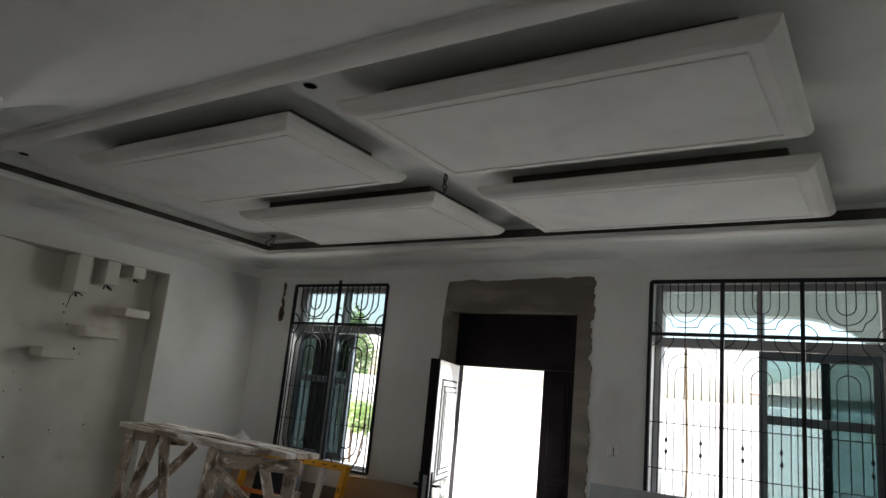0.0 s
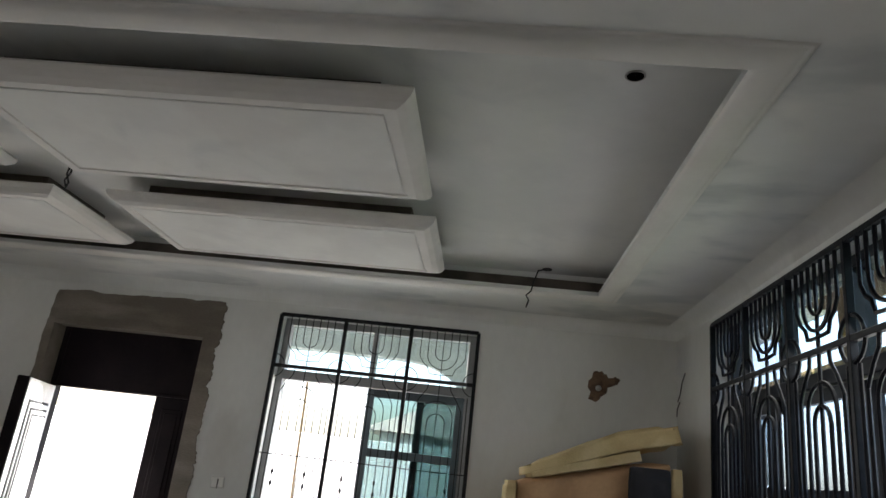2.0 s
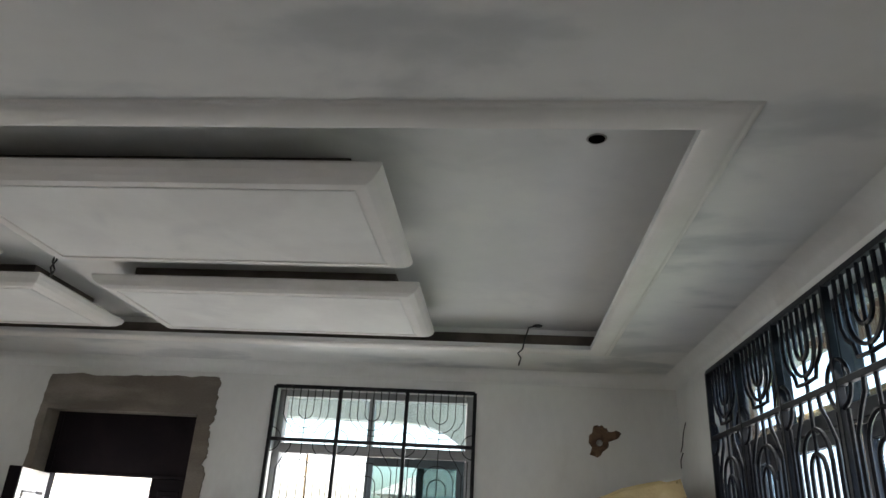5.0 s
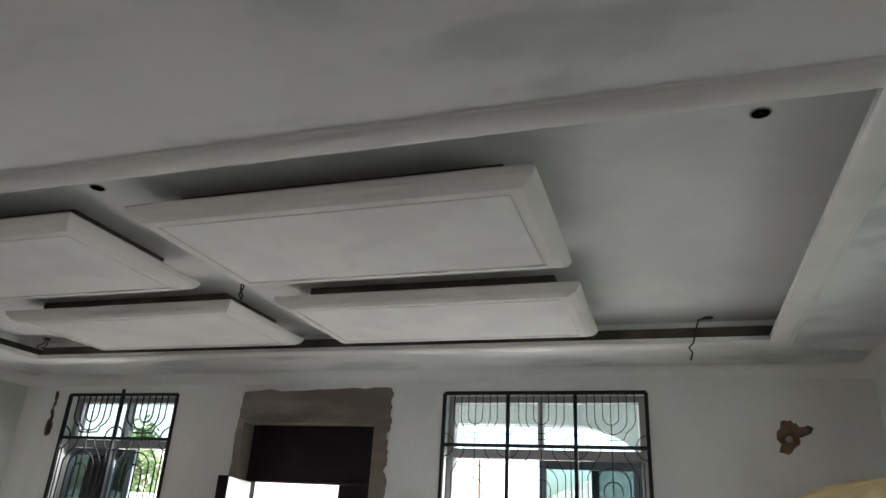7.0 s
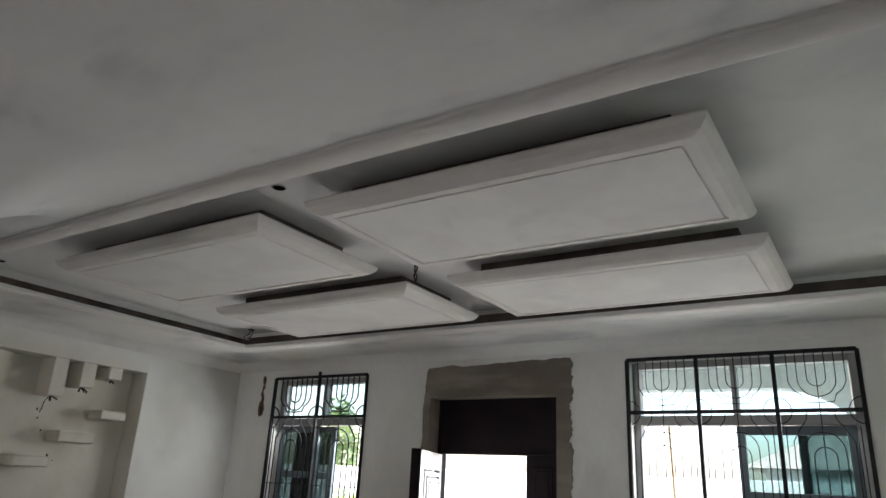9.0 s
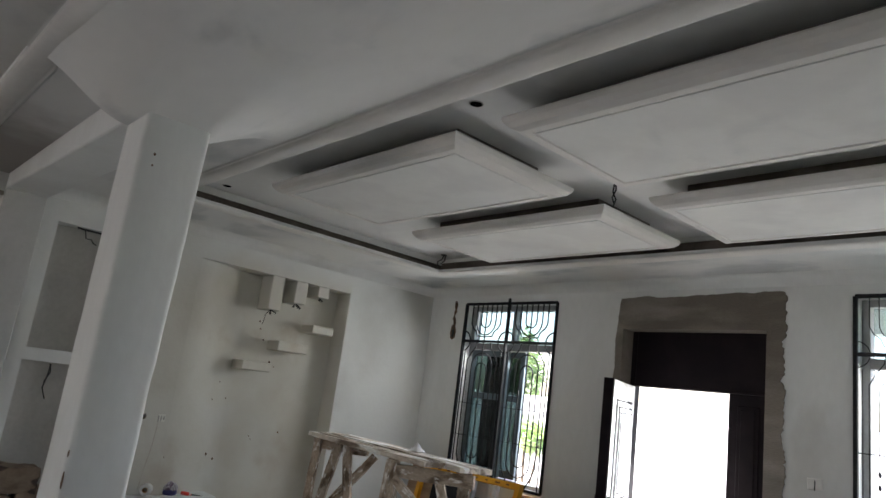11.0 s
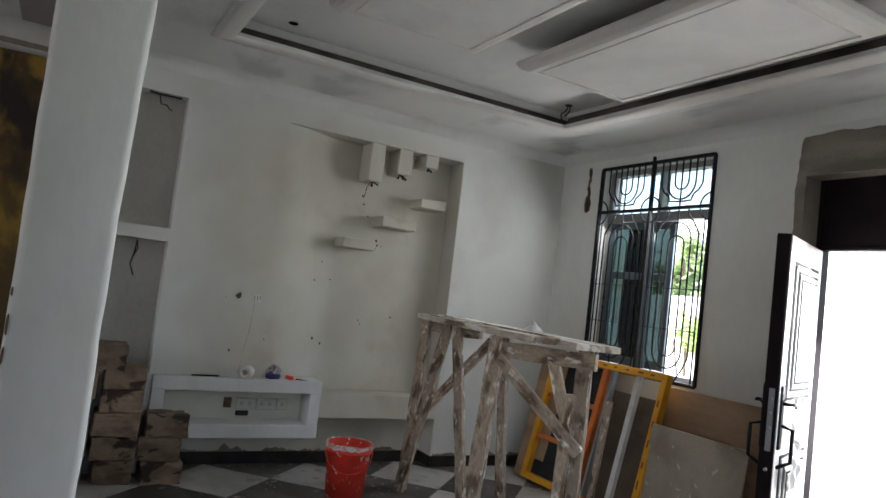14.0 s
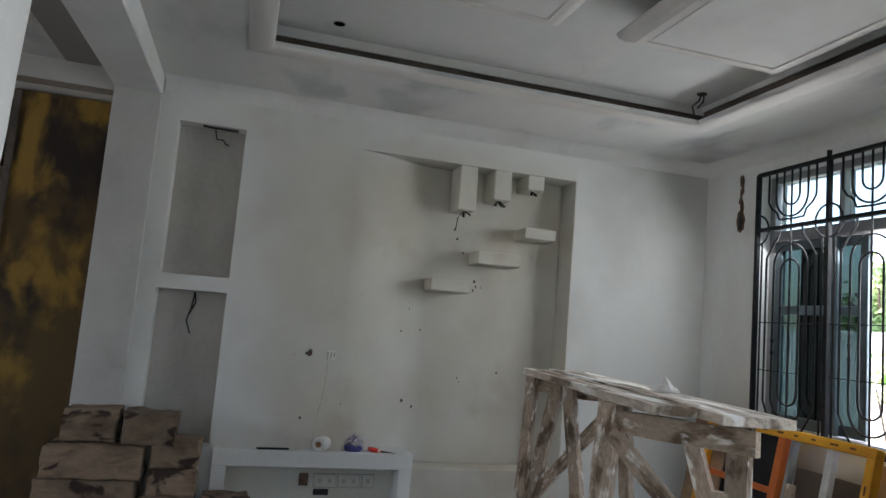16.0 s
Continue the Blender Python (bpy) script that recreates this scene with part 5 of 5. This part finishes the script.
rnd = random.Random(8)
RH = 0.187
for row, spans in enumerate((((0.80, 1.3),), ((0.83, 1.32),), ((0.78, 1.31),), ((0.81, 1.33),), ((0.87, 1.165), (1.19, 1.49)))):
    for y0, y1 in spans:
        back = -0.05 if y0 == 0.87 else 0.0
        block(pose(-5.83 + back + rnd.uniform(-0.015, 0.015), (y0 + y1) / 2, RH * row, 0, 0, rnd.uniform(-3, 3)), (0.235, y1 - y0 - 0.01, RH - 0.006), row * 7 + int(y0 * 10))
for row in range(5):
    block(pose(-5.82 + rnd.uniform(-0.02, 0.02), 1.49 + rnd.uniform(-0.015, 0.015), 0.158 * row, 0, 0, rnd.uniform(-6, 6)), (0.22, 0.25 + rnd.uniform(-0.03, 0.03), 0.152), 50 + row)
for row in range(3):
    block(pose(-5.80, 1.78 + rnd.uniform(-0.015, 0.015), 0.158 * row, 0, 0, rnd.uniform(-8, 8)), (0.21, 0.27, 0.152), 70 + row)
for row in range(2):
    block(pose(-5.58, 1.02 + rnd.uniform(-0.02, 0.02), RH * row, 0, 0, rnd.uniform(-4, 4)), (0.22, 0.42, RH - 0.006), 80 + row)

# ---- timber trestle ----
def trestle():
    thing = empty("trestle")
    thing.matrix_basis = pose(-5.48, 3.53, 0, 0, 0, -9.2)
    inv = thing.matrix_basis.inverted()
    H = 1.30

    def plank(u0, u1, v0, v1, z, tilt=0.0):
        bm = boxed((u0, v0, z), (u1, v1, z + 0.035))
        bmesh.ops.subdivide_edges(bm, edges=[e for e in bm.edges if e.calc_length() > 0.5], cuts=10, use_grid_fill=True)
        for v in bm.verts:
            v.co.z += tilt * (v.co.x - u0) + noise.noise(v.co * 4) * 0.003
            v.co.y += noise.noise(v.co * 3 + Vector((3, 1, 0))) * 0.008
        return part("plank", bm, TOPWOOD, thing)

    plank(-0.12, 1.84, 0.0, 0.17, H, 0.002)
    plank(-0.06, 1.80, 0.15, 0.2, H + 0.012)
    plank(-0.2, 1.99, 0.19, 0.46, H)

    def stick(a, b_, w=0.07, h=0.045, name="brace"):
        a, b_ = inv @ Vector(a), inv @ Vector(b_)
        z = (b_ - a).normalized()
        x = z.cross(inv.to_3x3() @ Vector((0.5, -0.85, 0))).normalized()
        m = Matrix((x, z.cross(x), z)).transposed().to_4x4()
        m.translation = a
        bm = boxed((-w * 0.425, -h / 2, 0), (w * 0.425, h / 2, (b_ - a).length))
        bmesh.ops.subdivide_edges(bm, edges=[e for e in bm.edges if e.calc_length() > 0.3], cuts=9)
        off = Vector((a.x * 7, a.y * 5, 0))
        for v in bm.verts:
            v.co += Vector((noise.noise(v.co * 7 + off), noise.noise(v.co * 7 - off), 0)) * 0.009
        ob = part(name, bm, WOOD, thing)
        ob.matrix_basis = m
        return ob

    # left pair of legs with braces
    stick((-5.365, 3.515, H), (-5.425, 3.489, 0), 0.075, 0.05, "leg")
    stick((-5.14, 3.583, H), (-5.37, 3.44, 0.0), 0.09, 0.04)
    stick((-5.055, 3.6, H), (-4.853, 3.69, 0), 0.08, 0.045, "leg")
    stick((-5.1, 3.95, H - 0.1), (-5.45, 3.6, 0.57), 0.08, 0.035)
    stick((-5.42, 3.54, H - 0.05), (-4.95, 3.75, H - 0.05), 0.09, 0.04, "apron")
    # right pair, set at an angle under the planks
    stick((-4.05, 3.29, H), (-4.13, 3.255, 0), 0.105, 0.055, "leg")
    stick((-3.56, 3.535, H), (-3.57, 3.53, 0), 0.09, 0.055, "leg")
    stick((-3.6, 3.49, 1.05), (-3.6, 3.47, 0.0), 0.075, 0.045, "leg")
    stick((-4.0, 3.27, H - 0.12), (-3.5, 3.49, 0.76), 0.075, 0.035)
    stick((-3.73, 3.45, H - 0.08), (-3.63, 3.5, 0.9), 0.07, 0.035)
    stick((-4.15, 3.2, 0.2), (-3.5, 3.5, 0.14), 0.075, 0.035, "bottom_rail")
    stick((-4.31, 3.51, H), (-4.2, 3.56, 0), 0.06, 0.05, "leg")
    stick((-4.06, 3.28, H - 0.07), (-3.48, 3.54, H - 0.06), 0.105, 0.04, "apron")
    return tagged(thing, "rough timber trestle splashed with white plaster", "trestle")


trestle()
rag = bmesh.new()
lathe(rag, [(0.07, 0.0), (0.055, 0.012), (0.025, 0.028), (0.012, 0.055), (0.0, 0.06)], seg=9)
for v in rag.verts:
    v.co += noise.noise_vector(v.co * 30) * 0.015
rag = link("plaster_lump", rag, WHITE_PLASTIC)
rag.location = (-4.3, 3.72, 1.343)
tagged(rag, "crumpled white plaster rag lying on the trestle", "rag")

# ---- taped window frame and boards against the door wall ----
def taped_frame():
    thing = empty("taped_window_frame")
    thing.matrix_basis = pose(-4.28, 4.76, 0.02, -12.5, 0, 0)
    W, Hh, t = 1.32, 1.12, 0.055

    def bar(lo, hi, mat, name):
        return part(name, boxed(lo, hi, 0.003), mat, thing)

    top = bar((-W, -0.03, Hh - t), (0, 0.03, Hh), YELLOW, "top_rail")
    rs = bar((-t, -0.03, 0.0), (0, 0.03, Hh - t), YELLOW, "stile")
    bar((-W, -0.03, 0.0), (-W + t, 0.03, Hh - t), YELLOW, "stile")
    bar((-W + t, -0.03, 0.0), (-t, 0.03, t), YELLOW, "bottom_rail")
    bar((-0.66, -0.035, t), (-0.605, 0.035, Hh - t), ORANGE, "mullion")
    bar((-0.575, -0.02, t), (-0.55, 0.03, Hh - t), ALU, "mullion")
    for z in (0.36, 0.72):
        bar((-W + t, -0.02, z), (-0.66, 0.02, z + 0.04), ORANGE, "glazing_bar")
    bar((-0.32, -0.012, t), (-0.27, 0.03, Hh - t - 0.001), WHITE_PLASTIC, "inner_stile")
    bar((-W + t, 0.031, t), (-0.66, 0.036, Hh - t), BLACK, "net_panel")
    bar((-0.55, 0.031, t), (-t, 0.036, Hh - 0.2), DARK_CARD, "back_panel")
    rnd = random.Random(3)
    for k in range(9):
        u = -1.2 + 0.13 * k
        part("printed_mark", boxed((u, -0.0325, Hh - 0.034), (u + rnd.uniform(0.03, 0.06), -0.0305, Hh - 0.023)), INK, top, "dark printed mark")
    for k in range(6):
        z = 0.12 + 0.15 * k
        part("printed_mark", boxed((-0.034, -0.0325, z), (-0.023, -0.0305, z + rnd.uniform(0.03, 0.06))), INK, rs, "dark printed mark")
    return tagged(thing, "window frame wrapped in yellow and orange tape, leaning", "window frame")


taped_frame()


def leaning(name, x0, x1, y, h, t, tilt, mat, label, category, yaw=0):
    ob = link(name, boxed((x0, -t / 2, 0), (x1, t / 2, h), 0.004), mat)
    ob.matrix_basis = pose(0, y, 0, tilt, 0, yaw)
    return tagged(ob, label, category)


leaning("cardboard_sheet", -5.78, -5.42, 4.80, 1.13, 0.015, -11, BROWN_WOOD, "brown board leaning on the wall behind the trestle", "board")
leaning("long_board", -4.42, -3.42, 5.06, 1.02, 0.03, -3, BROWN_WOOD, "long brown timber board leaning below the window", "board")
leaning("floor_tile_sheet", -4.30, -3.50, 4.78, 0.77, 0.012, -8, GREY_BOARD, "dusty grey-brown ceramic sheet leaning on boards", "tile")
leaning("narrow_batten", -4.72, -4.66, 4.70, 0.85, 0.03, -8, WOOD, "narrow grey timber batten leaning on the frame", "batten")
leaning("plasterboard_sheet", -2.06, -0.9, 5.02, 1.285, 0.012, -4, material("grey_plasterboard", (0.4, 0.42, 0.44), 0.85, second=(0.34, 0.355, 0.37), scale=2, fine=50), "grey plasterboard sheet leaning beside the door", "plasterboard")
leaning("brown_offcut", -1.93, -1.2, 4.92, 1.07, 0.02, -6, BROWN_WOOD, "brown board offcut with a white edge, leaning", "board")
leaning("white_strip", -1.99, -1.95, 4.91, 1.12, 0.02, -5, WHITE_PLASTIC, "white plastic strip leaning beside the board", "strip")


def bucket(x, y, mat, r, h, label, splash=True):
    thing = empty("bucket")
    thing.location = (x, y, 0)
    part("body", lathe(bmesh.new(), [(0.0, 0.004), (r * 0.82, 0.004), (r * 0.84, 0.0), (r * 0.99, h - 0.06), (r * 1.04, h - 0.055), (r * 1.04, h - 0.04), (r * 1.0, h - 0.038), (r * 1.01, h - 0.012), (r * 1.05, h - 0.01), (r * 1.05, h), (r * 0.98, h), (r * 0.8, 0.02), (0.0, 0.02)], seg=32), mat, thing, smooth=True)
    hb = bmesh.new()
    tube(hb, [(r * 1.06 * math.cos(a), r * 1.06 * math.sin(a), h - 0.05 - 0.13 * math.sin(a - math.radians(-110))) for a in [math.radians(-110 + 180 * k / 14) for k in range(15)]], 0.004, 6)
    part("handle", hb, mat, thing, smooth=True)
    crust = lathe(bmesh.new(), [(r * 0.97, h - 0.03), (r * 1.0, h + 0.004), (r * 1.06, h + 0.003), (r * 1.065, h - 0.022)], seg=40)
    for v in crust.verts:
        v.co.z += noise.noise(v.co * 34) * 0.016 - (0.006 if v.co.z < h - 0.01 else 0.0)
    part("plaster_crust", crust, CRUST, thing, "dried white plaster on the rim")
    part("plaster_fill", lathe(bmesh.new(), [(0.0, h - 0.07), (r * 0.6, h - 0.075), (r * 0.94, h - 0.06)], seg=24), GRIME, thing, "grey plaster residue inside")
    return tagged(thing, label, "bucket")


bucket(-5.22, 2.94, RED, 0.155, 0.40, "red plastic bucket splashed with white plaster on floor")
bucket(-3.72, 4.16, WHITE_PLASTIC, 0.145, 0.36, "white plastic bucket standing beside leaning boards")

# ---- foam and cardboard pile in the corner ----
def soft_slab(bm, lo, hi, bevel, amp, seed):
    b0 = boxed(lo, hi)
    bmesh.ops.subdivide_edges(b0, edges=b0.edges[:], cuts=7, use_grid_fill=True)
    c = Vector([(lo[i] + hi[i]) / 2 for i in range(3)])
    half = Vector([(hi[i] - lo[i]) / 2 for i in range(3)])
    for v in b0.verts:
        d = v.co - c
        n_edge = sum(abs(abs(d[i]) - half[i]) < 1e-5 for i in range(3))
        if n_edge > 1:
            for i in range(3):
                if abs(abs(d[i]) - half[i]) < 1e-5:
                    v.co[i] -= math.copysign(bevel, d[i])
        v.co += noise.noise_vector(v.co * 3 + Vector((seed, 0, 0))) * amp
    me = bpy.data.meshes.new("tmp")
    b0.to_mesh(me)
    b0.free()
    bm.from_mesh(me)
    bpy.data.meshes.remove(me)
    return bm


pile = empty("foam_pile")
pile.location = (0.72, 4.72, 0)
for k in range(6):
    h0 = 0.314 * k
    sheet = soft_slab(bmesh.new(), (-0.52 + random.uniform(-0.02, 0.02), -0.32, h0 + 0.002), (0.40, 0.36, h0 + 0.312), 0.02, 0.012, k)
    for v in sheet.verts:
        v.co.z += max(0.0, v.co.z - 1.1) / 0.7 * 0.2 * (v.co.x + 0.1)
    part("folded_sheet", sheet, CARD, pile, smooth=True)
part("end_wrap", soft_slab(bmesh.new(), (0.405, -0.3, 1.2), (0.50, 0.34, 1.78), 0.015, 0.01, 9), FOAM, pile, smooth=True)
part("dark_wrap", soft_slab(bmesh.new(), (0.12, -0.40, 1.2), (0.36, -0.345, 1.93), 0.006, 0.006, 12), BLACK, pile, "dark plastic wrap")
part("pale_edge", soft_slab(bmesh.new(), (0.365, -0.40, 1.2), (0.43, -0.345, 1.94), 0.006, 0.006, 17), FOAM, pile, "pale foam edge", smooth=True)
part("foam_end", soft_slab(bmesh.new(), (-0.60, -0.3, 1.46), (-0.525, 0.3, 1.77), 0.02, 0.012, 14), FOAM, pile, smooth=True)
tagged(pile, "pile of folded cardboard and foam in the corner", "pile")
slab_bm = soft_slab(bmesh.new(), (-0.5, -0.33, 0.03), (0.5, 0.36, 0.175), 0.04, 0.02, 21)
soft_slab(slab_bm, (-0.46, -0.335, -0.015), (0.22, 0.35, 0.07), 0.012, 0.012, 31)
for v in slab_bm.verts:
    u = min(max((v.co.x + 0.5) / 0.6, 0.0), 1.0)
    v.co.z *= 0.45 + 0.55 * u
slab = link("foam_slab", slab_bm, FOAM, smooth=True)
slab.matrix_basis = pose(0.72, 4.70, 1.92, 0, -15, 0)
tagged(slab, "yellow foam mattress slab lying tilted on the pile", "foam slab")

# ---- floor tiles laid diagonally ----
T = 0.575
D = T * math.sqrt(2)
floor = structure(link("floor", boxed((-6.45, YB - 0.23, -0.15), (XR + 0.23, YF + 0.23, -0.012)), GROUT), "floor of diagonal dark and grey ceramic tiles", "floor")


def clip(poly, x0, x1, y0, y1):
    for axis, lim, keep in ((0, x0, 1), (0, x1, -1), (1, y0, 1), (1, y1, -1)):
        out = []
        for i, p in enumerate(poly):
            q = poly[i - 1]
            a, b_ = (p[axis] - lim) * keep, (q[axis] - lim) * keep
            if (a >= 0) != (b_ >= 0):
                f = a / (a - b_)
                out.append((p[0] + (q[0] - p[0]) * f, p[1] + (q[1] - p[1]) * f))
            if a >= 0:
                out.append(p)
        poly = out
        if len(poly) < 3:
            return []
    return poly


tile_bm = bmesh.new()
half = (T - 0.004) / math.sqrt(2)
ring0 = [(half, 0), (0, half), (-half, 0), (0, -half)]
lo_v = [tile_bm.verts.new((x, y, -0.012)) for x, y in ring0]
mid_v = [tile_bm.verts.new((x, y, -0.002)) for x, y in ring0]
hi_v = [tile_bm.verts.new((x * 0.992, y * 0.992, 0)) for x, y in ring0]
tile_bm.faces.new(hi_v)
for a, b_ in ((lo_v, mid_v), (mid_v, hi_v)):
    for i in range(4):
        tile_bm.faces.new((a[i], a[(i + 1) % 4], b_[(i + 1) % 4], b_[i]))
tile_meshes = []
for mat in (TILE_DARK, TILE_LIGHT):
    me = bpy.data.meshes.new("tile")
    tile_bm.to_mesh(me)
    me.materials.append(mat)
    tile_meshes.append(me)
tile_bm.free()
rest = [bmesh.new(), bmesh.new()]
for i in range(-3, 14):
    for j in range(-10, 8):
        for kind in (0, 1):
            cx, cy = -5.38 + D * (i + 0.5 * kind), 2.575 + D * (j + 0.5 * kind)
            poly = clip([(cx + x, cy + y) for x, y in ring0], -6.44, XR, YB, YF)
            if not poly:
                continue
            whole = len(poly) == 4 and abs(cx + half - max(p[0] for p in poly)) < 1e-6 and abs(cx - half - min(p[0] for p in poly)) < 1e-6 and abs(cy + half - max(p[1] for p in poly)) < 1e-6 and abs(cy - half - min(p[1] for p in poly)) < 1e-6
            if whole and cy > -0.5:
                ob = new("tile", tile_meshes[kind])
                ob.location = (cx, cy, random.uniform(-0.0008, 0.0008))
                ob.parent = floor
            else:
                rest[kind].faces.new([rest[kind].verts.new((x, y, 0)) for x, y in poly])
for kind, mat in ((0, TILE_DARK), (1, TILE_LIGHT)):
    bmesh.ops.recalc_face_normals(rest[kind], faces=rest[kind].faces)
    tagged(part("edge_tiles", rest[kind], mat, floor, "cut floor tiles along the walls"), kind="stuff")
